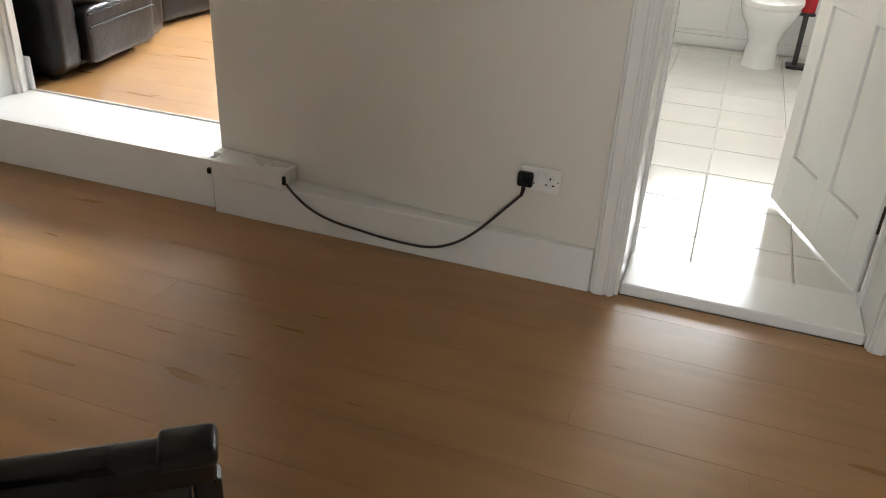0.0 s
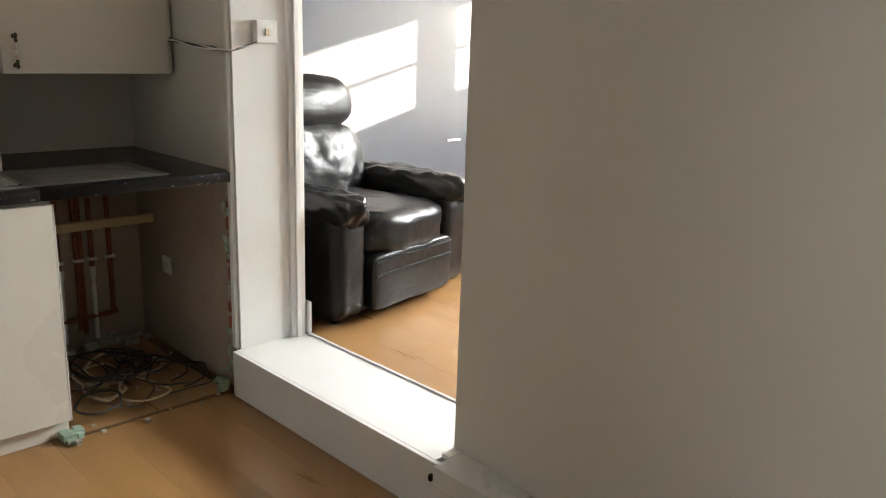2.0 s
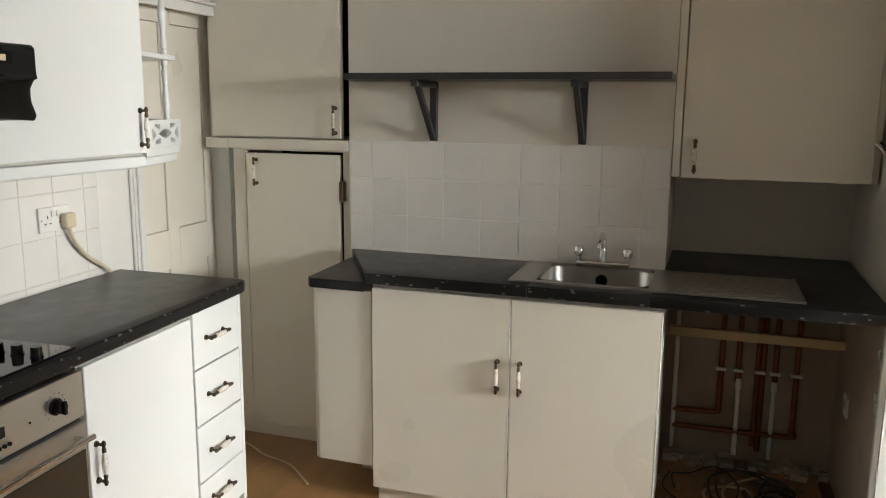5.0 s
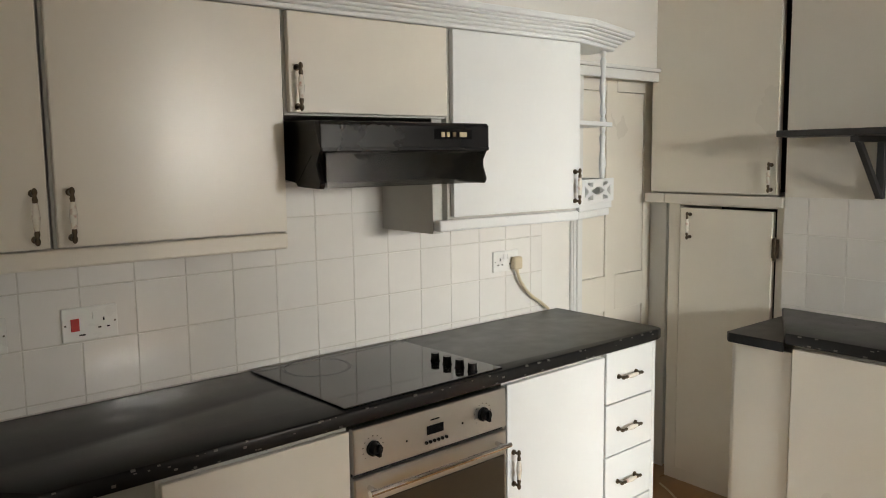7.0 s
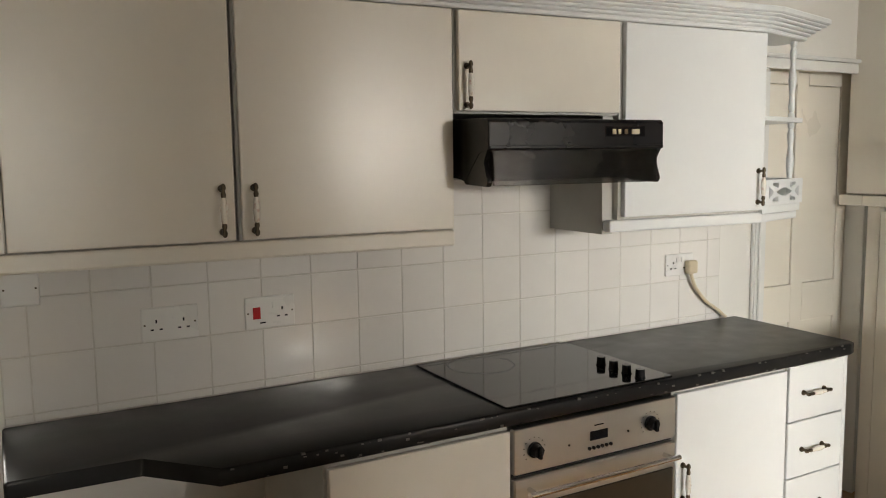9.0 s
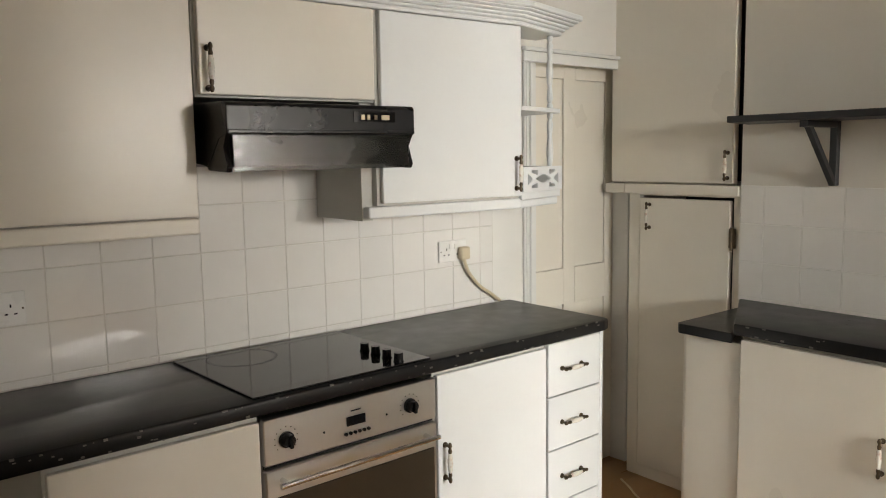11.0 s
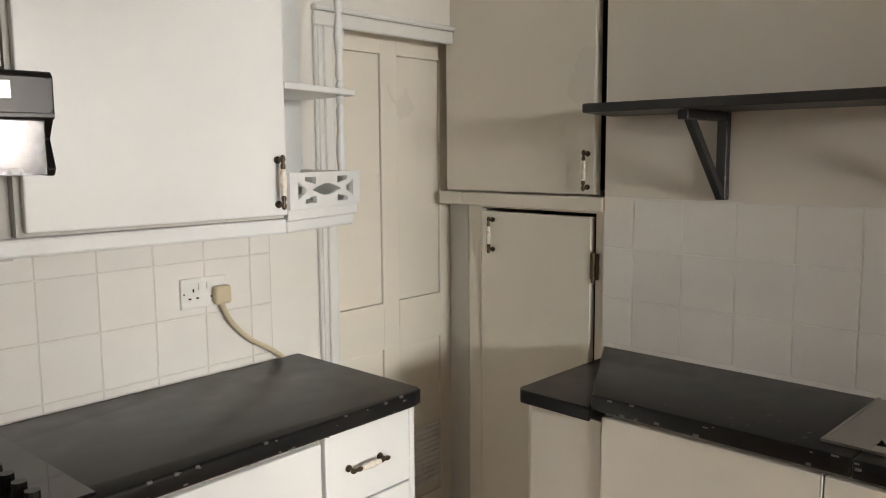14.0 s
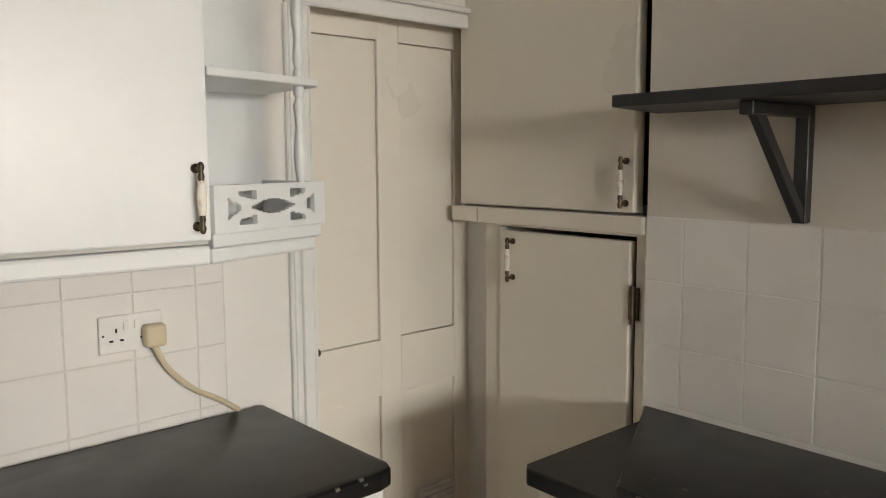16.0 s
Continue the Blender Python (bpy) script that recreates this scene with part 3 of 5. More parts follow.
for k, (w, paint) in enumerate(((0.012, OLDPLASTIC), (0.010, OLDPLASTIC), (0.012, BRASS), (0.026, OLDPLASTIC))):
    x = (-1.290, -1.308, -1.330, -1.362)[k]
    part("switch", Bm().box(x - w / 2, x + w / 2, 0.8545, 0.858, 1.590, 1.604, 0.001), paint, hood, "small slide switch")

# ---------------------------------------------------------------- oven wall: base units
BF = 0.855     # face of the base doors
worktop = skewed(thing("worktop", (-1.0, SF, 0.865), "black laminate worktop with worn, chipped front edge", "worktop"))
poly = [(0.222, SF + 0.002), (0.222, 0.735), (-0.040, 0.728), (-0.165, 0.884), (-2.238, 0.880), (-2.270, 0.870), (-2.282, 0.845), (-2.300, SF + 0.002)]
part("slab", Bm().prism(poly, 0.866, 0.905, 0.007, 3), BLACKTOP, worktop, smooth=True)
random.seed(4)
chips = Bm()
for k in range(70):
    x, z = random.uniform(-2.23, -0.19), random.choice([random.uniform(0.8675, 0.873), random.uniform(0.897, 0.902), random.uniform(0.87, 0.9)])
    w = random.uniform(0.002, 0.010)
    ye = 0.8815 + 0.0016 * (x - 0.2)
    chips.box(x, x + w, ye, ye + 0.0052, z, z + w * random.uniform(0.25, 0.7))
part("edge_wear", chips, CHIP, worktop, "pale chips in the black edge")["kind"] = "stuff"


def base_unit(x1, x0, doors, label, paint=None):
    c = skewed(thing("base_cabinet", ((x0 + x1) / 2, SF, 0), label, "cabinet", "base cabinets along the oven wall"))
    f = BF - 0.02
    b = Bm()
    b.box(x0, x0 + 0.018, SF + 0.012, f, 0.10, 0.862).box(x1 - 0.018, x1, SF + 0.012, f, 0.10, 0.862)
    b.box(x0 + 0.018, x1 - 0.018, SF + 0.012, f, 0.10, 0.118).box(x0 + 0.018, x1 - 0.018, SF + 0.012, SF + 0.02, 0.118, 0.862)
    b.box(x0 + 0.018, x1 - 0.018, f - 0.05, f, 0.83, 0.862)
    part("body", b, CARCASS, c)
    part("plinth", Bm().box(x0, x1, f - 0.06, f - 0.045, 0.0, 0.10), CREAM, c)
    for kind, dx1, dx0, dz0, dz1, h in doors:
        d = part(kind, door_panel(dx0, dx1, f + 0.001, BF, dz0, dz1), paint or COOL, c)
        if h:
            add_handle(d, (h[0], BF, h[1]), h[2], (0, 1, 0), 0.115)
    return c


UP, ALONG = (0, 0, 1), (1, 0, 0)
base_unit(-0.405, -0.902, [("door", -0.411, -0.899, 0.13, 0.842, (-0.46, 0.56, UP))], "cream painted base cabinet beside the oven", CREAM)
base_unit(-1.472, -1.962, [("door", -1.478, -1.957, 0.13, 0.846, (-1.503, 0.580, UP))], "white painted base cabinet with a plain door")
base_unit(-1.964, -2.246, [("drawer", -1.968, -2.240, z0, z1, (-2.086, z0 + 0.091, ALONG)) for z0, z1 in ((0.674, 0.856), (0.485, 0.669), (0.292, 0.480), (0.13, 0.287))], "white drawer unit with four drawers")
skewed(solo("filler_strip", Bm().box(-2.264, -2.242, BF - 0.02, BF - 0.002, 0.10, 0.862, 0.003), COOL, "white painted end strip of the drawer unit", "trim"))
skewed(solo("side_board", Bm().box(-2.268, -2.250, SF + 0.012, BF - 0.022, 0.0, 0.862, 0.002), COOL, "white painted end panel of the base cabinets", "panel"))

# built-in oven
oven = skewed(thing("oven", (-1.18, SF, 0.1), "stainless steel built-in oven with two black knobs", "oven"))
OX1, OX0 = -0.906, -1.466
part("body", Bm().box(OX0 + 0.006, OX1 - 0.006, SF + 0.03, BF - 0.015, 0.12, 0.832), CARCASS, oven)
part("control_panel", Bm().box(OX0, OX1, BF - 0.014, BF + 0.006, 0.724, 0.846, 0.003), STEEL, oven, "brushed steel control panel")
# the slot's shade is a solid near-black strip
part("vent_gap", Bm().box(OX0 + 0.004, OX1 - 0.004, BF - 0.014, BF - 0.008, 0.714, 0.7235), SHADOWGAP, oven, "near-black strip drawn as the shade in the gap under the control panel")
od = part("oven_door", Bm().box(OX0, OX1, BF - 0.014, BF + 0.008, 0.150, 0.713, 0.004), STEEL, oven, "brushed steel oven door with a dark window")
part("glass", Bm().box(OX0 + 0.012, OX1 - 0.012, BF + 0.008, BF + 0.011, 0.20, 0.640, 0.002), OVENGLASS, od, "dark brown oven glass")
b = Bm().tube([(OX0 + 0.022, BF + 0.045, 0.682), (OX1 - 0.022, BF + 0.045, 0.682)], 0.008, 12, 1)
for x in (OX0 + 0.045, OX1 - 0.045):
    b.cyl((x, BF + 0.007, 0.682), (x, BF + 0.045, 0.682), 0.0065)
part("handle", b, CHROME, od, "polished bar handle", smooth=True)
KZ = 0.784
for x in (-0.968, -1.367):
    k = Bm().cyl((x, BF + 0.006, KZ), (x, BF + 0.012, KZ), 0.021, n=24).cyl((x, BF + 0.012, KZ), (x, BF + 0.030, KZ), 0.017, 0.015, 24)
    k.box(x - 0.005, x + 0.005, BF + 0.028, BF + 0.039, KZ - 0.017, KZ + 0.017, 0.002)
    part("knob", k, BLACK, oven, "black control knob", smooth=True)
    ticks = Bm()
    for a in range(-130, 131, 26):
        px, pz = x + 0.033 * math.sin(radians(a)), KZ + 0.033 * math.cos(radians(a))
        ticks.box(px - 0.0016, px + 0.0016, BF + 0.0062, BF + 0.0068, pz - 0.0012, pz + 0.0012)
    part("dial_marks", ticks, BLACK, oven)
part("clock_display", Bm().box(-1.213, -1.151, BF + 0.006, BF + 0.008, 0.772, 0.798, 0.001), BLACKGLASS, oven)
for k in range(6):
    x = -1.148 - k * 0.0148
    part("button", Bm().cyl((x, BF + 0.005, 0.752), (x, BF + 0.011, 0.752), 0.0048, n=14), BLACK, oven)
part("indicator_lamp", Bm().cyl((-1.080, BF + 0.005, 0.774), (-1.080, BF + 0.008, 0.774), 0.003, n=10), BLACK, oven)
part("indicator_lamp", Bm().cyl((-1.285, BF + 0.005, 0.776), (-1.285, BF + 0.008, 0.776), 0.003, n=10), BLACK, oven)
part("lettering_bar", Bm().box(-1.198, -1.166, BF + 0.0062, BF + 0.0068, 0.811, 0.8145), BLACK, oven)

# hob
hob = skewed(thing("hob", (-1.2, 0.63, 0.905), "black glass electric hob set in the worktop", "hob"))
part("glass_plate", Bm().box(-1.446, -0.880, 0.372, 0.866, 0.9055, 0.911, 0.002), BLACKGLASS, hob)
RING = material("hob_ring_print", (0.16, 0.16, 0.16), 0.4)
for cx, cy, r in ((-1.046, 0.478, 0.102),):
    rb = Bm()
    for rr, rw in ((r, 0.0022), (r * 0.93, 0.001)):
        inner = [rb.bm.verts.new((cx + (rr - rw) * math.cos(a * math.pi / 32), cy + (rr - rw) * math.sin(a * math.pi / 32), 0.9114)) for a in range(64)]
        outer = [rb.bm.verts.new((cx + rr * math.cos(a * math.pi / 32), cy + rr * math.sin(a * math.pi / 32), 0.9114)) for a in range(64)]
        for a in range(64):
            rb.bm.faces.new((inner[a], outer[a], outer[(a + 1) % 64], inner[(a + 1) % 64]))
    part("ring", rb, RING, hob, "grey printed cooking ring")
for k in range(4):
    y = 0.668 + 0.0555 * k
    kb = Bm().cyl((-1.352, y, 0.911), (-1.352, y, 0.914), 0.0155, n=24).cyl((-1.352, y, 0.914), (-1.352, y, 0.936), 0.0135, 0.0125, 24)
    part("knob", kb, BLACK, hob, "black hob knob", smooth=True)

# ---------------------------------------------------------------- sink wall
ST = 0.904   # sink worktop
CF = -2.567  # sink doors' face
sink_cab = thing("sink_cabinet", (-2.75, 1.72, 0), "cream painted double sink cabinet with plain doors", "cabinet")
b = Bm().box(-2.98, CF - 0.02, 1.205, 1.223, 0.07, 0.870).box(-2.98, CF - 0.02, 2.210, 2.228, 0.07, 0.870).box(-2.98, CF - 0.02, 1.223, 2.21, 0.07, 0.088).box(CF - 0.06, CF - 0.02, 1.223, 2.21, 0.84, 0.87)
b.box(-2.98, -2.972, 1.223, 2.21, 0.088, 0.87)
part("body", b, CARCASS, sink_cab)
part("plinth", Bm().box(CF - 0.055, CF - 0.035, 1.215, 2.23, 0.0, 0.068, 0.002), CREAM, sink_cab)
d = part("door", door_panel(CF - 0.019, CF, 1.207, 1.7215, 0.072, 0.848), CREAM, sink_cab)
part("edge_strip", Bm().box(CF - 0.018, CF + 0.0006, 1.7215 + 0.0004, 1.7215 + 0.0044, 0.073, 0.847, 0.001), PLASTIC, d, "pale edging strip")
add_handle(d, (CF, 1.684, 0.572), UP, (1, 0, 0), 0.115)
d = part("door", door_panel(CF - 0.019, CF, 1.7285, 2.228, 0.072, 0.848), CREAM, sink_cab)
part("edge_strip", Bm().box(CF - 0.018, CF + 0.0006, 2.228 + 0.0004, 2.228 + 0.0044, 0.073, 0.847, 0.001), PLASTIC, d, "pale edging strip")
add_handle(d, (CF, 1.764, 0.572), UP, (1, 0, 0), 0.115)

corner = thing("corner_cabinet", (-2.78, 1.08, 0.14), "narrow cream end cabinet beside the sink cabinet", "cabinet")
part("body", Bm().prism([(-2.98, 0.94), (-2.60, 0.955), (-2.585, 0.975), (-2.583, 1.199), (-2.98, 1.199)], 0.145, 0.829, 0.004, 2), CREAM, corner)
part("worktop", Bm().prism([(-2.985, 0.932), (-2.575, 0.945), (-2.553, 0.965), (-2.551, 1.185), (-2.655, 1.13), (-2.985, 0.99)], 0.832, 0.868, 0.005, 2), BLACKTOP, corner, "black laminate end piece")
part("plinth", Bm().box(-2.97, -2.84, 1.04, 1.19, 0.0, 0.144), CARCASS, corner)

# sink worktop with the basin's cut-out: four slabs round the bowl
sw = thing("sink_worktop", (-2.75, 1.9, 0.873), "black laminate sink worktop with a slanting end", "worktop")
SX0, SX1, SY0, SY1 = -2.975, -2.602, 1.705, 2.655
BX0, BX1, BY0, BY1 = -2.945, -2.645, 1.795, 2.175
b = Bm()
b.prism([(-2.990, 0.935), (-2.655, 1.13), (-2.548, 1.19), (-2.548, BY0 - 0.012), (-2.990, BY0 - 0.012)], ST - 0.04, ST, 0.006, 3)
b.box(BX1 + 0.012, -2.548, BY0 - 0.013, BY1 + 0.013, ST - 0.04, ST, 0.005, 2)
b.box(-2.990, BX0 - 0.012, BY0 - 0.013, BY1 + 0.013, ST - 0.04, ST - 0.001)
b.prism([(-2.990, BY1 + 0.012), (-2.548, BY1 + 0.012), (-2.548, 2.895), (-3.455, 2.895), (-3.455, 2.214), (-2.990, 2.214)], ST - 0.04, ST, 0.005, 2)
part("slab", b, BLACKTOP, sw, smooth=True)
chips = Bm()
for k in range(46):
    y, z = random.uniform(1.2, 2.88), random.choice([random.uniform(ST - 0.038, ST - 0.033), random.uniform(ST - 0.009, ST - 0.004), random.uniform(ST - 0.03, ST - 0.01)])
    w = random.uniform(0.003, 0.014)
    chips.box(-2.5485, -2.5472, y, y + w, z, z + w * random.uniform(0.2, 0.6))
for k in range(60):
    x, y, w = random.uniform(-2.95, -2.56), random.uniform(1.2, 1.68), random.uniform(0.001, 0.0045)
    chips.box(x, x + w, y, y + w * random.uniform(0.6, 2.5), ST, ST + 0.0006)
part("edge_wear", chips, CHIP, sw, "pale chips and flecks on the black laminate")["kind"] = "stuff"

sink = thing("sink", (-2.79, 2.18, ST), "scratched stainless steel inset sink with a drainer", "sink")
b = Bm()
z = ST + 0.004
b.box(SX0, SX1, SY0, BY0, ST + 0.0005, z, 0.0015).box(SX0, BX0, BY0, BY1, ST + 0.0005, z).box(BX1, SX1, BY0, BY1, ST + 0.0005, z).box(SX0, SX1, BY1, SY1, ST + 0.0005, z, 0.0015)
b.box(SX0, SX1, SY0, SY0 + 0.006, z, z + 0.003).box(SX0, SX1, SY1 - 0.006, SY1, z, z + 0.003).box(SX1 - 0.006, SX1, SY0 + 0.006, SY1 - 0.006, z, z + 0.003)
part("rim", b, SINKSTEEL, sink)
b = Bm()
n = 40


def bowl_ring(shrink, zz, bow=6.0):
    pts = []
    for k in range(n):
        a = 2 * math.pi * k / n
        c, s_ = math.cos(a), math.sin(a)
        r = (abs(c) ** bow + abs(s_) ** bow) ** (-1 / bow)
        pts.append(b.bm.verts.new(((BX0 + BX1) / 2 + c * r * ((BX1 - BX0) / 2 - shrink), (BY0 + BY1) / 2 + s_ * r * ((BY1 - BY0) / 2 - shrink), zz)))
    return pts


rings = [bowl_ring(-0.004, z + 0.001), bowl_ring(0.004, z - 0.004), bowl_ring(0.010, z - 0.10), bowl_ring(0.022, z - 0.140), bowl_ring(0.06, z - 0.152), bowl_ring(0.13, z - 0.155)]
for p_, q_ in zip(rings, rings[1:]):
    for k in range(n):
        b.bm.faces.new((p_[k], p_[(k + 1) % n], q_[(k + 1) % n], q_[k]))
b.bm.faces.new(rings[-1])
part("bowl", b, SINKSTEEL, sink, smooth=True)
part("overflow", Bm().cyl((BX0 + 0.006, 1.985, ST - 0.045), (BX0 + 0.013, 1.985, ST - 0.045), 0.022, n=20), BLACK, sink, "dark overflow hole")
part("drain", Bm().cyl((-2.80, 1.985, ST - 0.152), (-2.80, 1.985, ST - 0.147), 0.035, n=20), CHROME, sink)
b = Bm()
for k in range(9):
    x = -2.93 + k * 0.036
    b.box(x, x + 0.012, 2.235, 2.61, z, z + 0.0025, 0.001)
part("drainer_ribs", b, SINKSTEEL, sink)

tap = thing("tap", (-2.952, 1.985, ST), "chrome kitchen mixer tap with two handles", "tap")
part("bridge", Bm().box(-2.972, -2.932, 1.885, 2.085, ST + 0.005, ST + 0.028, 0.007, 3), CHROME, tap, smooth=True)
part("spout", Bm().tube([(-2.952, 1.985, ST + 0.028), (-2.952, 1.985, ST + 0.085), (-2.945, 1.985, ST + 0.12), (-2.90, 1.985, ST + 0.133), (-2.85, 1.985, ST + 0.112), (-2.838, 1.985, ST + 0.092)], 0.0105, 12, 5).cyl((-2.952, 1.985, ST + 0.026), (-2.952, 1.985, ST + 0.07), 0.017, 0.013), CHROME, tap, smooth=True)
for y in (1.895, 2.075):
    hb = Bm().cyl((-2.952, y, ST + 0.026), (-2.952, y, ST + 0.045), 0.011).lathe((-2.952, y, ST + 0.043), (-2.952, y, ST + 0.082), [(0, 0.013), (0.2, 0.02), (0.7, 0.021), (0.9, 0.017), (1, 0.008)], 12)
    part("tap_handle", hb, CHROME, tap, smooth=True)

# black shelf over the sink
sh = thing("wall_shelf", (-2.86, 1.6, 1.61), "black painted wooden wall shelf on two brackets", "shelf")
part("board", Bm().prism([(WF + 0.002, 0.95), (-2.715, 1.035), (-2.708, 2.208), (WF + 0.002, 2.208)], 1.592, 1.616, 0.003), MATT_BLACK, sh)
for y in (1.30, 1.886):
    part("bracket_arm", Bm().box(WF + 0.026, -2.755, y - 0.014, y + 0.014, 1.568, 1.591, 0.002), MATT_BLACK, sh)
    part("bracket_strut", Bm().box(-0.012, 0.012, -0.010, 0.010, -0.142, 0.142, 0.002, m=Matrix.Translation((-2.878, y, 1.475)) @ Matrix.Rotation(radians(42), 4, "Y")), MATT_BLACK, sh)
    bk = Bm().box(WF + 0.002, WF + 0.026, y - 0.014, y + 0.014, 1.362, 1.591, 0.002)
    part("bracket", bk, MATT_BLACK, sh)

# alcove cupboard beside the panelled door
al = thing("alcove_cupboard", (-3.2, 0.58, 0), "cream built-in alcove cupboard with upper and lower doors", "cupboard")
b = Bm()
b.box(-3.04, -3.012, 0.36, 0.418, 0.0, 1.309).box(-3.04, -3.012, 0.888, 0.923, 0.0, 1.309).box(-3.04, -3.012, 0.418, 0.888, 1.303, 1.309).box(-3.04, -3.012, 0.418, 0.888, 0.0, 0.055)
b.box(-3.055, -3.04, 0.262, 0.872, 1.355, H - 0.002)
part("face_frame", b, CREAM, al)
part("side_panel", Bm().box(-3.455, -3.056, 0.350, 0.362, 0.0, 1.309).box(-3.455, -3.056, 0.350, 0.362, 1.355, H - 0.002).box(-3.055, -3.02, 0.250, 0.262, 1.355, H - 0.002).box(-3.10, -3.056, 0.262, 0.349, 1.355, H - 0.002), CREAM, al)
part("ledge", Bm().box(-3.40, -2.985, 0.350, 0.922, 1.310, 1.354, 0.003).box(-3.09, -2.985, 0.238, 0.349, 1.310, 1.354, 0.003), CREAM, al)
# near-black back sheet, so the door gaps look as dark as deep shade
part("cavity", Bm().box(-3.43, -3.42, 0.37, 0.915, 0.02, H - 0.02), SHADOWGAP, al)
d = part("lower_door", door_panel(-3.030, -3.004, 0.424, 0.873, 0.058, 1.291), CREAM, al)
add_handle(d, (-3.004, 0.478, 1.212), UP, (1, 0, 0), 0.115)
part("hinge", Bm().cyl((-3.000, 0.886, 1.09), (-3.000, 0.886, 1.185), 0.006).box(-3.011, -3.004, 0.872, 0.900, 1.10, 1.18), BRASS, d)
d = part("upper_door", door_panel(-3.038, -3.000, 0.262, 0.884, 1.360, H - 0.03), CREAM, al)
add_handle(d, (-3.000, 0.862, 1.434), UP, (1, 0, 0), 0.115)
# added board, coloured near black as the shade beside the ajar upper door
solo("gap_panel", Bm().box(-3.24, -3.20, 0.87, 0.923, 1.356, H - 0.002), SHADOWGAP, "near-black board standing in for shade in the gap beside the ajar door", "cavity")

# wall cupboard in the sink alcove
nc = thing("wall_cupboard", (-3.2, 2.55, 1.25), "cream painted alcove wall cupboard with a plain door", "cupboard")
part("body", Bm().box(-3.455, -3.02, 2.216, 2.234, 1.252, H - 0.002).box(-3.455, -3.02, 2.870, 2.892, 1.252, H - 0.002).box(-3.455, -3.02, 2.234, 2.870, 1.252, 1.270).box(-3.019, -2.99, 2.213, 2.240, 1.252, H - 0.002, 0.002), CREAM, nc)
d = part("door", door_panel(-3.018, -2.996, 2.244, 2.868, 1.249, H - 0.03), CREAM, nc)
add_handle(d, (-2.996, 2.289, 1.33), UP, (1, 0, 0), 0.115)

# panelled door in the south wall
pd = skewed(thing("door_1", (-2.75, 0.14, 0), "warm white painted four-panel wooden door, closed", "door", kind="structure"))
DX0, DX1 = -3.098, -2.470
px = [(-3.032, -2.815), (-2.738, -2.520)]
pz = [(0.22, 0.814), (0.976, 1.818)]
b = Bm()
xs = [DX0, px[0][0], px[0][1], px[1][0], px[1][1], DX1]
for k in (0, 2, 4):
    b.box(xs[k], xs[k + 1], DOOR_Y - 0.04, DOOR_Y, 0.006, 1.89, 0.002)
for x0, x1 in px:
    b.box(x0, x1, DOOR_Y - 0.04, DOOR_Y, 0.006, pz[0][0]).box(x0, x1, DOOR_Y - 0.04, DOOR_Y, pz[0][1], pz[1][0]).box(x0, x1, DOOR_Y - 0.04, DOOR_Y, pz[1][1], 1.89)
part("frame", b, CREAM, pd)
for x0, x1 in px:
    for z0, z1 in pz:
        part("panel", Bm().box(x0 + 0.002, x1 - 0.002, DOOR_Y - 0.036, DOOR_Y - 0.006, z0 + 0.002, z1 - 0.002, 0.004, 2), CREAM, pd)
part("knob", Bm().cyl((-2.500, DOOR_Y, 0.985), (-2.500, DOOR_Y + 0.02, 0.985), 0.006).ball((-2.500, DOOR_Y + 0.025, 0.985), 0.012), BRASS, pd, "small dark brass knob", smooth=True)
gb = Bm().box(-3.02, -2.87, DOOR_Y + 0.001, DOOR_Y + 0.004, 0.27, 0.49)
for k in range(11):
    gb.box(-3.012, -2.878, DOOR_Y + 0.004, DOOR_Y + 0.010, 0.28 + k * 0.019, 0.289 + k * 0.019)
part("vent_grille", gb, PLASTIC, pd, "white slatted air vent")
b = Bm()
architrave(b, -2.455, -2.385, SF - 0.005, 1, 0.0, 1.862)
b.box(-2.469, -2.456, DOOR_Y - 0.04, SF - 0.006, 0, 1.893)
b.box(-3.11, -3.099, DOOR_Y - 0.04, SF - 0.006, 0, 1.893).box(-3.11, -2.456, DOOR_Y - 0.04, SF - 0.006, 1.894, 1.914)
b.box(-3.14, -2.385, SF - 0.005, SF + 0.008, 1.863, 1.905, 0.004).box(-3.14, -2.38, SF - 0.005, SF + 0.020, 1.906, 1.922, 0.004)
for k in range(3):
    b.box(-3.14 + k * 0.018, -3.126 + k * 0.018, SF - 0.09, SF - 0.003 + 0.004 * k, 0.0, 1.862, 0.003)
skewed(structure("trim_door_frame", b, GLOSS, "white gloss moulded door frame", "door frame"))

# hall opening frame
b = Bm()
architrave(b, 0.236, 0.292, HF + 0.001, 1, 0.0, 2.1)
architrave(b, 1.0, 1.055, HF + 0.001, 1, 0.0, 2.1)
b.box(0.236, 1.055, HF + 0.001, HF + 0.018, 2.1, 2.17)
b.box(0.236, 0.28, 0.06, HF, 0, 2.055).box(1.0, 1.059, 0.06, HF, 0, 2.055)
structure("trim_hall_frame", b, GLOSS, "white gloss frame of the hall doorway", "door frame")

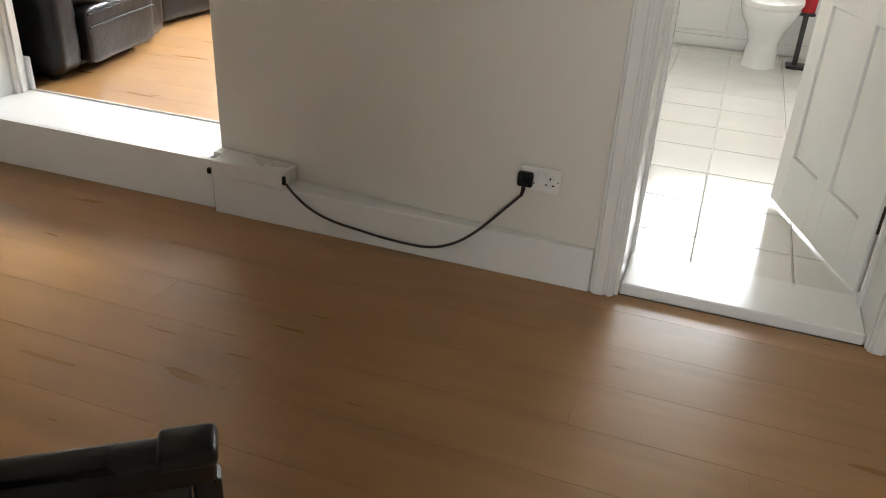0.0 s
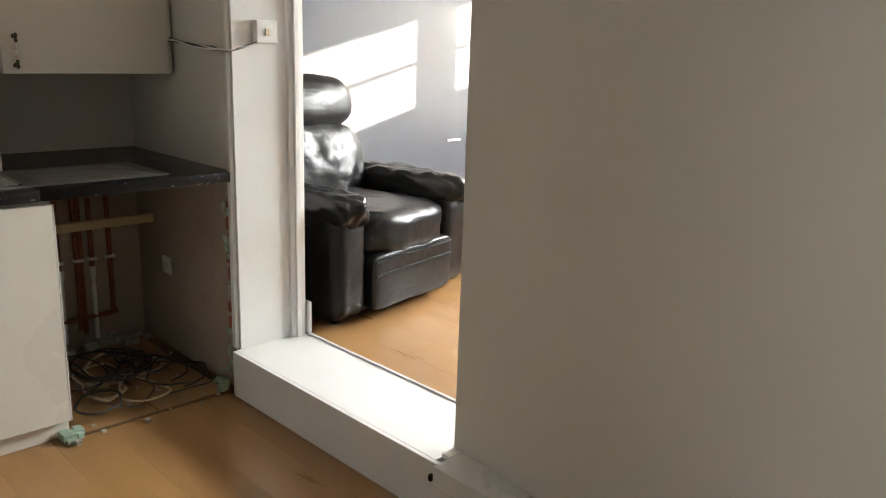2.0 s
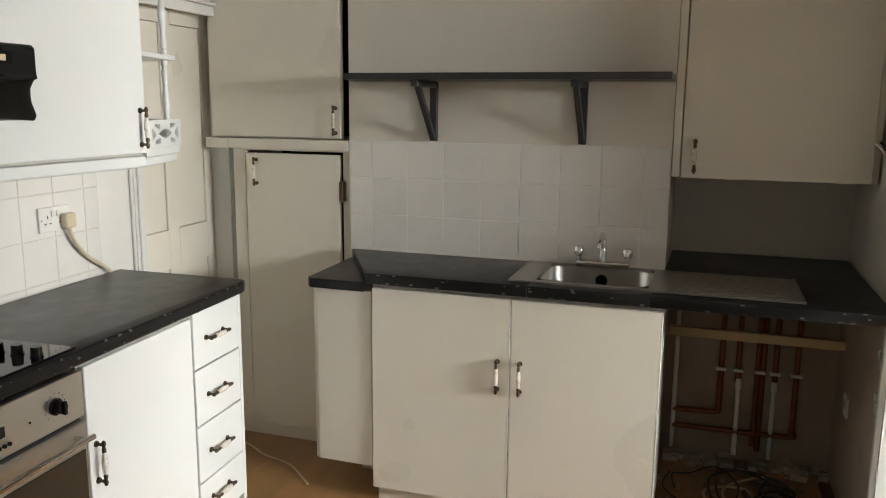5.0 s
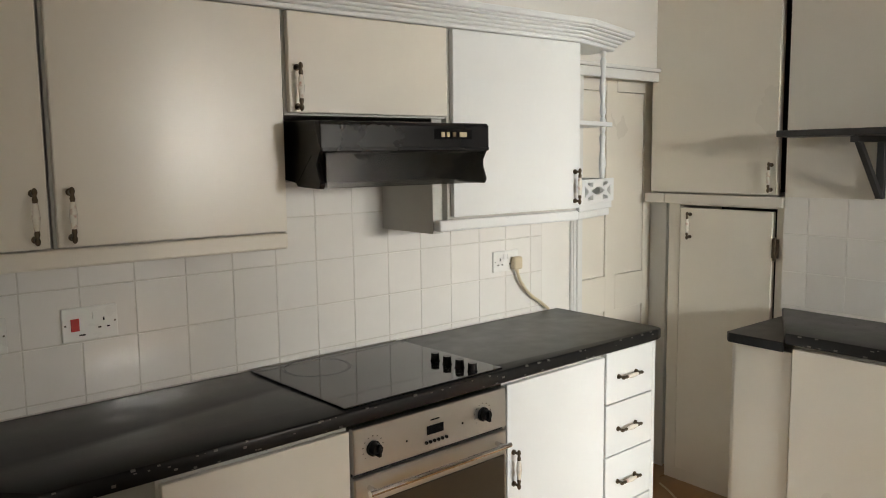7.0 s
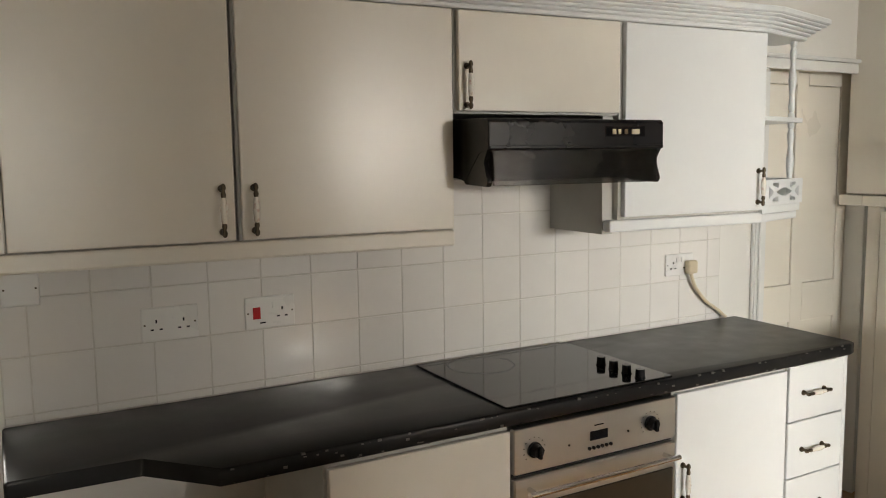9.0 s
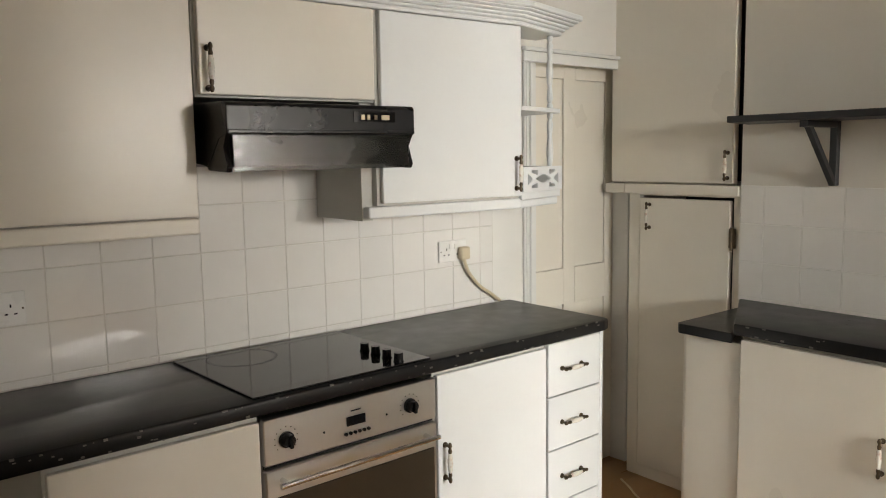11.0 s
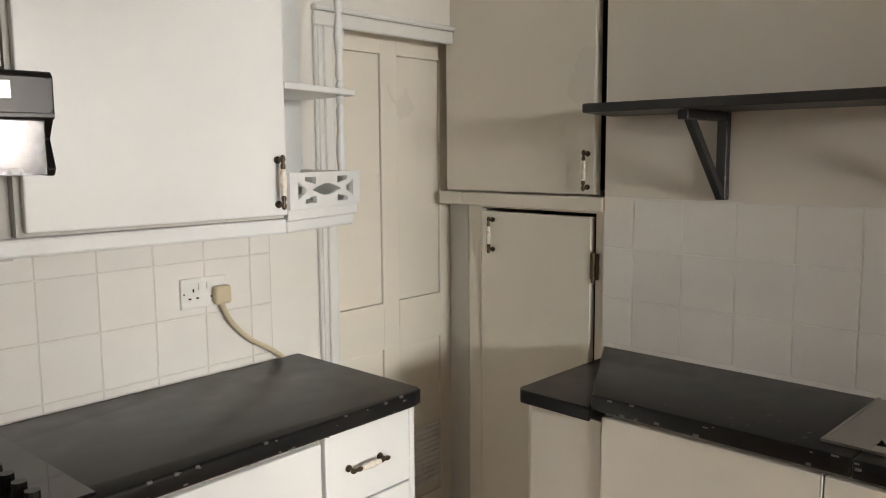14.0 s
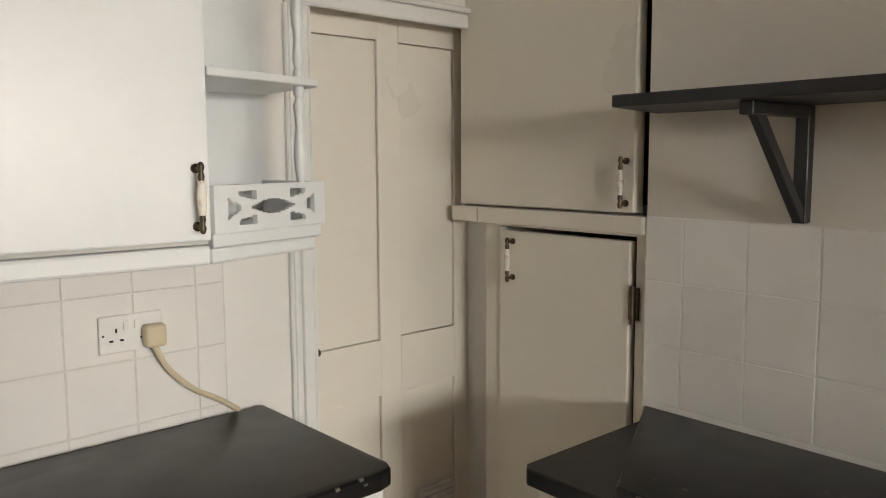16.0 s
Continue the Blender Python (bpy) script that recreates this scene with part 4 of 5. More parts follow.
# ---------------------------------------------------------------- sockets, plugs and cables
def socket(at, width, height, out, label, gangs=2, red=False, switches=True, holes=True):
    """A wall plate. at: centre on the wall; out: +1 faces +y, -1 faces -y."""
    x, y, z = at
    w, h = width / 2, height / 2
    s = thing("wall_socket", at, label, "socket")
    if out > 0:
        skewed(s)
    y0, y1 = sorted((y + out * 0.0005, y + out * 0.010))
    part("plate", Bm().box(x - w, x + w, y0, y1, z - h, z + h, 0.003, 2), PLASTIC, s)
    f = y + out * 0.010

    def slab(name, cx, cz, dw, dh, depth, mat):
        a, c = sorted((f + out * 0.0002, f + out * depth))
        part(name, Bm().box(cx - dw, cx + dw, a, c, cz - dh, cz + dh), mat, s)

    if holes:
        for k in range(gangs):
            cx = x + (0 if gangs == 1 else (w * 0.48 if k else -w * 0.48))
            if red and k:
                slab("cooker_switch", cx + 0.005, z, 0.010, 0.016, 0.004, RED)
                slab("neon_label", cx - 0.012, z - 0.028, 0.008, 0.002, 0.0006, BLACK)
                continue
            slab("pin_hole", cx, z + 0.008, 0.002, 0.0045, 0.0006, BLACK)
            for dx in (-0.011, 0.011):
                slab("pin_hole", cx + dx, z - 0.013, 0.004, 0.002, 0.0006, BLACK)
            if switches:
                slab("rocker", x + (0.012 if k else -0.012) if gangs == 2 and not red else cx + 0.022, z + h * 0.45, 0.006, 0.009, 0.004, PLASTIC)
    for dx in (-w + 0.008, w - 0.008):
        slab("screw", x + dx, z, 0.0022, 0.0022, 0.0008, BRASS)
    return s


socket((-0.165, NF + 0.012, 0.338), 0.128, 0.078, -1, "white double wall socket low on the partition", 2)
socket((-0.175, SF, 1.116), 0.142, 0.088, 1, "white double wall socket on the tiles", 2)
socket((-0.441, SF, 1.118), 0.140, 0.088, 1, "white cooker control with a red switch on the tiles", 2, red=True)
socket((0.163, SF, 1.236), 0.084, 0.084, 1, "white blank plate at the end of the tiles", holes=False)
socket((-1.988, SF, 1.131), 0.136, 0.080, 1, "white double wall socket with a plug in it", 2)

p = thing("plug", (-0.207, NF - 0.012, 0.338), "black mains plug pushed into a wall socket", "plug")
part("body", Bm().box(-0.231, -0.183, NF - 0.026, NF + 0.0005, 0.315, 0.362, 0.008, 3), BLACK, p, smooth=True)
part("grip", Bm().cyl((-0.207, NF - 0.028, 0.316), (-0.212, NF - 0.028, 0.288), 0.007, 0.005), BLACK, p)
solo("mains_cable", Bm().tube([(-0.212, NF - 0.027, 0.29), (-0.26, NF - 0.03, 0.235), (-0.35, NF - 0.033, 0.135), (-0.43, NF - 0.033, 0.075), (-0.52, NF - 0.032, 0.045), (-0.66, NF - 0.032, 0.046), (-0.76, NF - 0.03, 0.055), (-0.86, NF - 0.03, 0.068), (-0.94, NF - 0.03, 0.095), (-1.0, NF - 0.028, 0.135), (-1.035, NF - 0.026, 0.17)], 0.0046, 8, 5), CABLE, "black mains cable drooping along the skirting", "cable", smooth=True)
b = Bm().prism([(-1.338, NF - 0.024), (-1.045, NF - 0.024), (-1.045, 2.911), (-1.338, 2.935)], 0.1455, 0.203, 0.003).box(-1.374, -1.339, 2.885, 2.935, 0.188, 0.203)
solo("cable_trunking", b, PLASTIC, "white plastic cable trunking above the skirting", "trunking")
solo("cable_stub", Bm().box(-1.048, -1.036, NF - 0.034, NF - 0.02, 0.165, 0.196, 0.003), BLACK, "black cable stub leaving the trunking", "cable")
# first box: cable stub; second: black strip painted as the gap's shade
solo("cable_end", Bm().box(-1.353, -1.338, NF - 0.03, NF - 0.014, 0.150, 0.172, 0.003).box(-1.3465, -1.3425, NF - 0.006, NF + 0.004, 0.0, 0.150), BLACK, "black cable stub and a black strip drawn as the shaded gap at the trunking's ends", "cable")

p = skewed(thing("plug", (-2.028, SF + 0.012, 1.12), "yellowed mains plug pushed into a wall socket", "plug"))
part("body", Bm().box(-2.054, -2.006, SF + 0.0115, SF + 0.040, 1.096, 1.146, 0.009, 3), OLDPLASTIC, p, smooth=True)
part("grip", Bm().cyl((-2.030, SF + 0.025, 1.098), (-2.040, SF + 0.024, 1.074), 0.008, 0.0055), OLDPLASTIC, p)
skewed(solo("mains_cable", Bm().tube([(-2.040, SF + 0.024, 1.076), (-2.06, SF + 0.022, 1.04), (-2.115, SF + 0.02, 0.985), (-2.18, SF + 0.018, 0.945), (-2.225, SF + 0.02, 0.912)], 0.0065, 8, 6), OLDPLASTIC, "yellowed white mains cable hanging from a plug", "cable", smooth=True))

sw_ = thing("wall_switch", (-2.53, 3.02, 1.425), "white switch box on the doorway's lining", "switch")
part("box", Bm().box(-2.529, -2.498, 2.972, 3.062, 1.383, 1.467, 0.004, 2), PLASTIC, sw_)
part("rocker", Bm().box(-2.498, -2.494, 3.008, 3.026, 1.412, 1.436, 0.001), OLDPLASTIC, sw_)
random.seed(7)
cb = thing("cable_loom", (-2.9, 2.87, 1.38), "bundle of painted-over cables to the switch", "cable")
for k in range(4):
    o = 0.006 * k
    pts = [(-3.09, 2.892 - o, 1.40 - o), (-2.95, 2.885 - o, 1.385 + random.uniform(-0.008, 0.008)), (-2.80, 2.882 - o, 1.372 + random.uniform(-0.01, 0.01)), (-2.66, 2.878 - o, 1.362 + random.uniform(-0.008, 0.008)), (-2.56, 2.862 - 0.5 * o, 1.352 + 0.3 * o), (-2.515, 2.89, 1.358), (-2.505, 2.975, 1.385)]
    part("cable", Bm().tube(pts, 0.0042, 6, 4), PLASTIC if k % 2 else CABLE, cb, smooth=True)

# ---------------------------------------------------------------- open space under the sink worktop
b = Bm().box(-3.457, -3.452, 2.215, 2.895, 0.0, 0.872).box(-3.45, -2.60, 2.893, 2.8985, 0.0, 0.872)
solo("bare_plaster", b, RAWPLASTER, "bare stained plaster in the open appliance space", "plaster", kind="structure")
br = thing("brick_edge", (-2.585, 2.9, 0.2), "exposed crumbling brick edge with mint paint", "brickwork")
random.seed(11)
part("mortar", Bm().box(-2.598, -2.578, 2.8915, 2.899, 0.0, 0.865), MORTAR, br)
for k in range(10):
    z = 0.19 + k * 0.068
    bx = Bm().box(-2.612 + random.uniform(-0.01, 0.0), -2.572 - random.uniform(0, 0.012), 2.876 + random.uniform(0, 0.008), 2.8915, z, z + random.uniform(0.042, 0.06), 0.006)
    part("brick", bx, BRICK if k % 3 else MORTAR, br)
for k in range(16):
    z = random.choice([random.uniform(0.05, 0.28), random.uniform(0.55, 0.83)])
    x, w = random.uniform(-2.625, -2.585), random.uniform(0.008, 0.028)
    part("paint_flake", Bm().box(x, x + w, 2.870, 2.878, z, z + w * 1.4, 0.002), MINT, br)

pipes = thing("copper_pipes", (-3.42, 2.6, 0.05), "dull copper water pipes clipped to the wall", "pipes")
PX = -3.432
for y, zt, zb in ((2.447, 0.865, 0.225), (2.515, 0.865, 0.36), (2.592, 0.865, 0.08), (2.612, 0.865, 0.06), (2.660, 0.865, 0.35), (2.742, 0.865, 0.15)):
    part("pipe", Bm().tube([(PX, y, zt), (PX, y, zb)], 0.0115, 10, 1), COPPER, pipes, smooth=True)
for y in (2.520, 2.660):
    part("plastic_pipe", Bm().tube([(PX, y, 0.355), (PX, y, 0.03)], 0.0105, 10, 1).cyl((PX, y, 0.33), (PX, y, 0.375), 0.015), PLASTIC, pipes, "white plastic pipe", smooth=True)
part("pipe", Bm().tube([(PX, 2.447, 0.228), (PX, 2.43, 0.212), (PX, 2.26, 0.207)], 0.0115, 10, 3), COPPER, pipes, smooth=True)
part("pipe", Bm().tube([(PX, 2.742, 0.156), (PX, 2.72, 0.138), (PX, 2.26, 0.133)], 0.0115, 10, 3), COPPER, pipes, smooth=True)
part("plastic_pipe", Bm().tube([(PX, 2.262, 0.85), (PX, 2.262, 0.03)], 0.010, 10, 1), PLASTIC, pipes, "white plastic pipe", smooth=True)
for y in (2.447, 2.515, 2.6, 2.66, 2.742):
    part("pipe_clip", Bm().box(-3.45, PX + 0.015, y - 0.022, y + 0.022, 0.402, 0.417, 0.003), PLASTIC, pipes)
solo("wooden_batten", Bm().box(-3.30, -3.27, 2.232, 2.888, 0.580, 0.618, 0.002), PINE, "raw pine batten across the open space", "batten")
solo("side_socket", Bm().box(-3.20, -3.12, 2.884, 2.893, 0.36, 0.44, 0.003), PLASTIC, "small white plate inside the open space", "socket")
solo("hinge_plate", Bm().box(-2.64, -2.588, 2.229, 2.236, 0.70, 0.76, 0.002).box(-2.64, -2.588, 2.229, 2.235, 0.42, 0.47, 0.002), MINT, "peeling mint paint patches on the cabinet's side", "paint patch")
random.seed(21)
heap = thing("loose_cables", (-3.0, 2.55, 0.0), "tangle of loose dark cables on the floor", "cable")
for k in range(16):
    cx, cy, r = random.uniform(-3.15, -2.72), random.uniform(2.38, 2.75), random.uniform(0.08, 0.2)
    a0, n_ = random.uniform(0, 6.28), random.randint(7, 11)
    pts = []
    for j in range(n_):
        a = a0 + j * 0.72
        x, y = cx + r * math.cos(a) * random.uniform(0.8, 1.3), cy + r * 0.85 * math.sin(a) * random.uniform(0.8, 1.25)
        pts.append((min(max(x, -3.42), -2.62), min(max(y, 2.25), 2.87), 0.012 + 0.008 * (k % 4) + abs(random.gauss(0, 0.012))))
    part("cable", Bm().tube(pts, random.uniform(0.0035, 0.0055), 6, 5), CABLE if k % 4 else OLDPLASTIC, heap, smooth=True)
rub = Bm()
for k in range(120):
    if k < 70:
        x, y = random.uniform(-3.44, -3.33), random.uniform(2.25, 2.87)
    else:
        x, y = random.uniform(-3.3, -2.5), random.uniform(2.2, 2.88)
    w = random.uniform(0.004, 0.026 if k < 70 else 0.011)
    rub.box(x - w, x + w, y - w * 0.8, y + w * 0.8, 0.001, 0.001 + w * random.uniform(0.5, 1.6), 0.0, m=None)
solo("plaster_rubble", rub, DUST, "crumbs of plaster and dirt on the floor", "rubble", kind="stuff")
rub = Bm()
for k in range(26):
    x, y = random.choice([(random.uniform(-3.43, -3.34), random.uniform(2.45, 2.85)), (random.uniform(-2.70, -2.58), random.uniform(2.82, 2.88)), (random.uniform(-2.60, -2.53), random.uniform(2.2, 2.26))])
    w = random.uniform(0.008, 0.028)
    rub.box(x - w, x + w, y - w * 0.6, y + w * 0.6, 0.001, 0.001 + w * random.uniform(0.6, 1.6), 0.002)
solo("mint_flakes", rub, MINT, "flakes of old mint paint on the floor", "rubble", kind="stuff")
solo("floor_edge_strip", Bm().box(-2.578, -2.566, 2.24, 2.86, 0.0005, 0.006), OAK_EDGE, "dark gap strip in the floor boards", "strip", kind="structure")
solo("floor_cable", Bm().tube([(-2.62, 0.9, 0.006), (-2.75, 0.75, 0.006), (-2.80, 0.6, 0.006), (-2.86, 0.5, 0.006), (-2.90, 0.42, 0.006)], 0.0045, 6, 5), OLDPLASTIC, "loose pale cable on the kitchen floor", "cable", smooth=True)

# ---------------------------------------------------------------- black stool by the worktop
st = thing("step_stool", (-0.06, 1.02, 0), "black folding step stool beside the worktop", "stool")
turn = Matrix.Translation((-0.165, 1.022, 0.006)) @ Matrix.Rotation(radians(35.5), 4, "Z")
part("top_bar", Bm().box(-0.27, 0.105, -0.020, 0.022, 0.712, 0.748, 0.008, 3, m=turn).box(0.055, 0.108, -0.022, 0.024, 0.735, 0.755, 0.007, 3, m=turn), BLACK, st, smooth=True)
for x in (-0.25, 0.095):
    part("leg", Bm().box(x - 0.013, x + 0.013, -0.013, 0.013, -0.006, 0.714, 0.004, m=turn), BLACK, st)
part("back_panel", Bm().box(-0.235, 0.08, -0.008, 0.006, 0.40, 0.708, 0.003, m=turn), MATT_BLACK, st)

# ---------------------------------------------------------------- bathroom
bd = thing("door_2", (0.825, 3.10, 0.03), "white panelled bathroom door standing open inwards", "door", kind="structure")
hinge = Matrix.Translation((0.826, 3.10, 0.0)) @ Matrix.Rotation(radians(109.5), 4, "Z")
L = 0.735
b = Bm()
xs = [0.0, 0.10, 0.32, 0.415, 0.635, L]
for k in (0, 2, 4):
    b.box(xs[k], xs[k + 1], -0.018, 0.018, 0.045, 2.01, 0.002, m=hinge)
for k in (1, 3):
    for z0, z1 in ((0.045, 0.25), (0.80, 0.98), (1.88, 2.01)):
        b.box(xs[k], xs[k + 1], -0.018, 0.018, z0, z1, m=hinge)
part("frame", b, GLOSS, bd)
for k in (1, 3):
    for z0, z1 in ((0.25, 0.80), (0.98, 1.88)):
        part("panel", Bm().box(xs[k] + 0.003, xs[k + 1] - 0.003, -0.010, 0.010, z0 + 0.003, z1 - 0.003, 0.004, 2, m=hinge), GLOSS, bd)
for z in (0.25, 1.75):
    part("hinge", Bm().cyl((0.826, 3.098, z), (0.826, 3.098, z + 0.09), 0.007), BRASS, bd)

cu = thing("bathroom_cupboard", (0.0, 6.6, 0), "white built-in bathroom cupboard below a sill shelf", "cupboard")
part("body", Bm().box(-0.238, 1.598, 6.515, 6.745, 0.0, 0.855), GLOSS, cu)
part("plinth", Bm().box(-0.238, 1.598, 6.495, 6.514, 0.03, 0.10), GLOSS, cu)
part("top", Bm().box(-0.238, 1.598, 6.47, 6.745, 0.856, 0.885, 0.004), GLOSS, cu)
d = part("door", Bm().box(-0.12, 0.255, 6.498, 6.514, 0.13, 0.80, 0.004), GLOSS, cu)
part("handle", Bm().box(0.188, 0.201, 6.475, 6.486, 0.63, 0.77, 0.003).box(0.188, 0.201, 6.486, 6.498, 0.635, 0.65).box(0.188, 0.201, 6.486, 6.498, 0.75, 0.765), STEEL, d, "steel bar handle")

wc = thing("toilet", (0.49, 6.2, 0.02), "white ceramic toilet with cistern and closed lid", "toilet")
TX, TY = 0.49, 6.05


def egg(b, cz, rx, ry0, ry1, cy, n=28):
    """A ring, rounder towards the front (-y)."""
    out = []
    for k in range(n):
        a = 2 * math.pi * k / n
        y = math.sin(a)
        out.append(b.bm.verts.new((TX + rx * math.cos(a), cy + (ry1 if y > 0 else ry0) * y, cz)))
    return out


def stack(b, rings):
    for p_, q_ in zip(rings, rings[1:]):
        m_ = len(p_)
        for k in range(m_):
            b.bm.faces.new((p_[k], p_[(k + 1) % m_], q_[(k + 1) % m_], q_[k]))
    b.bm.faces.new(list(reversed(rings[0])))
    b.bm.faces.new(rings[-1])
    return b


b = Bm()
part("pan", stack(b, [egg(b, 0.021, 0.115, 0.14, 0.20, TY + 0.10), egg(b, 0.06, 0.105, 0.125, 0.19, TY + 0.10), egg(b, 0.18, 0.095, 0.125, 0.18, TY + 0.09), egg(b, 0.27, 0.125, 0.19, 0.20, TY + 0.07), egg(b, 0.34, 0.165, 0.25, 0.22, TY + 0.05), egg(b, 0.40, 0.180, 0.275, 0.23, TY + 0.04), egg(b, 0.415, 0.175, 0.27, 0.23, TY + 0.04)]), PORCELAIN, wc, smooth=True)
b = Bm()
part("lid", stack(b, [egg(b, 0.418, 0.182, 0.285, 0.21, TY + 0.04), egg(b, 0.43, 0.190, 0.292, 0.215, TY + 0.04), egg(b, 0.452, 0.188, 0.29, 0.213, TY + 0.04), egg(b, 0.460, 0.175, 0.275, 0.20, TY + 0.04)]), PLASTIC, wc, "white plastic lid", smooth=True)
part("cistern", Bm().box(TX - 0.175, TX + 0.175, 6.29, 6.465, 0.45, 0.80, 0.02, 3), PORCELAIN, wc, smooth=True)
part("cistern_lid", Bm().box(TX - 0.185, TX + 0.185, 6.28, 6.468, 0.801, 0.835, 0.012, 3), PORCELAIN, wc, smooth=True)
part("lever", Bm().cyl((TX - 0.11, 6.29, 0.74), (TX - 0.11, 6.275, 0.74), 0.012).box(TX - 0.11, TX - 0.05, 6.266, 6.277, 0.735, 0.746, 0.003), CHROME, wc)

brush = thing("toilet_brush", (0.71, 6.2, 0.02), "red toilet brush in a red holder", "toilet brush")
part("holder", Bm().lathe((0.71, 6.2, 0.37), (0.71, 6.2, 0.48), [(0, 0.042), (0.1, 0.047), (0.8, 0.05), (1, 0.046)], 18), RED, brush, smooth=True)
part("handle", Bm().cyl((0.71, 6.2, 0.48), (0.715, 6.2, 0.715), 0.012, 0.010).ball((0.715, 6.2, 0.72), 0.015), RED, brush, smooth=True)
part("stand", Bm().box(0.66, 0.76, 6.15, 6.25, 0.352, 0.370, 0.005).box(0.695, 0.725, 6.185, 6.215, 0.04, 0.352).box(0.66, 0.78, 6.13, 6.27, 0.021, 0.04, 0.006), MATT_BLACK, brush, "small black stand")

# ---------------------------------------------------------------- lounge
def recliner():
    c = thing("recliner", (0, 0, 0), "black leather recliner armchair with padded arms", "armchair")

    def add(name, b, mats=LEATHER, label=""):
        return part(name, b, mats, c, label, local=True, smooth=False)

    add("base", Bm().box(-0.80, -0.06, -0.30, 0.30, 0.03, 0.25, 0.02, 2), LEATHER)
    for s in (-1, 1):
        y0, y1 = sorted((s * 0.305, s * 0.475))
        arm = add("arm", Bm().cushion(-0.80, -0.02, y0, y1, 0.02, 0.50, 9, 10, 0.006, 8))
        part("arm_pad", Bm().cushion(-0.74, 0.03, y0 - 0.02, y1 + 0.02, 0.42, 0.585, 3.0, 18, 0.020, 13), LEATHER, arm, "creased padded arm top", local=True)
    add("seat", Bm().cushion(-0.74, 0.02, -0.30, 0.30, 0.25, 0.485, 4.5, 16, 0.012, 9, puff=0.0))
    front = add("footrest", Bm().cushion(-0.06, 0.015, -0.298, 0.298, 0.045, 0.30, 12, 10, 0.004, 7))
    for z in (0.215, 0.275):
        part("piping", Bm().tube([(0.019, -0.29, z - 0.004), (0.024, 0.0, z), (0.019, 0.29, z - 0.004)], 0.005, 6, 6), LEATHER, front, local=True, smooth=True)
    lean = Matrix.Translation((-0.57, 0, 0.39)) @ Matrix.Rotation(radians(-14), 4, "Y")
    add("back_cushion", Bm().cushion(-0.13, 0.10, -0.33, 0.33, 0.02, 0.42, 3.2, 30, 0.017, 7, m=lean))
    add("headrest", Bm().cushion(-0.15, 0.10, -0.33, 0.33, 0.385, 0.67, 2.7, 26, 0.007, 5, m=lean))
    add("back_shell", Bm().box(-0.20, -0.11, -0.33, 0.33, -0.34, 0.60, 0.03, 3, m=lean))
    for x in (-0.72, -0.12):
        for y in (-0.40, 0.40):
            add("foot", Bm().cyl((x, y, 0.0), (x, y, 0.035), 0.022), BLACK)
    return c


chair = recliner()
chair.matrix_basis = pose(-2.50, 3.785, 0.1895, 0, 0, 10.5) @ Matrix.Scale(1.01, 4)

stl = thing("footstool", (-3.05, 4.85, 0.1895), "black leather footstool beside the armchair", "footstool")
part("base", Bm().cushion(-3.38, -2.76, 4.36, 5.28, 0.215, 0.44, 14, 8, 0.004, 6), LEATHER, stl)
part("seat", Bm().cushion(-3.40, -2.74, 4.34, 5.30, 0.43, 0.60, 5, 16, 0.012, 9), LEATHER, stl)
part("piping", Bm().tube([(-2.752, 4.38, 0.40), (-2.748, 4.8, 0.403), (-2.752, 5.26, 0.40)], 0.005, 6, 5), LEATHER, stl, smooth=True)
for x in (-3.3, -2.84):
    for y in (4.44, 5.2):
        part("foot", Bm().cyl((x, y, 0.19), (x, y, 0.22), 0.022), BLACK, stl)
solo("wall_plate", Bm().box(-3.4995, -3.494, 4.98, 5.10, 0.80, 0.815), PLASTIC, "thin pale plate on the lounge wall", "plate")

# ---------------------------------------------------------------- pieces: tiles and boards
def piece_mesh(name, dx, dy, dz, bevel, mat):
    b = Bm().box(-dx / 2, dx / 2, -dy / 2, dy / 2, -dz / 2, dz / 2, bevel)
    me = bpy.data.meshes.new(name)
    b.bm.to_mesh(me)
    b.bm.free()
    me.materials.append(mat)
    return me


PIECES = {}


def piece(name, parent, c, size, mat, bevel=0.0012, tilt=(0, 0, 0)):
    """One tile or board; those of one size share a mesh."""
    key = (name, tuple(round(v, 4) for v in size), mat.name)
    if key not in PIECES:
        PIECES[key] = piece_mesh(name, *size, bevel, mat)
    ob = new(name, PIECES[key])
    ob.parent = parent
    ob.location = Vector(c) - world_of(parent)
    ob.rotation_euler = tilt
    return ob


rng = random.Random(3)


def wob(a=0.0025):
    return rng.uniform(-a, a)


# tiles of the oven wall, 0.143 square; grout bed behind them
J = 0.003
GX, GZ, TW, TH = -0.564, 0.784, 0.1432, 0.143
skewed(solo("grout_bed", Bm().box(-2.21, 0.216, SF - 0.0062, SF - 0.002, 0.90, 1.36).box(-1.54, -0.952, SF - 0.0062, SF - 0.002, 1.36, 1.655), GROUT, "grey grout between wall tiles", "grout", kind="structure"))
cols = [GX + TW * k for k in range(-12, 7)]
for cx in cols:
    x0, x1 = max(cx, -2.208), min(cx + TW, 0.215)
    if x1 - x0 < 0.02:
        continue
    for r in range(0, 7):
        z0 = max(GZ + TH * r, 0.905)
        z1 = min(GZ + TH * (r + 1), 1.36 if not (x0 > -1.54 and x1 < -0.94) else 1.652)
        if z1 - z0 < 0.02:
            continue
        piece("tile", wall_south, ((x0 + x1) / 2, SF - 0.003, (z0 + z1) / 2), (x1 - x0 - J, 0.006, z1 - z0 - J), TILE, 0.0012, (wob(), 0, wob()))

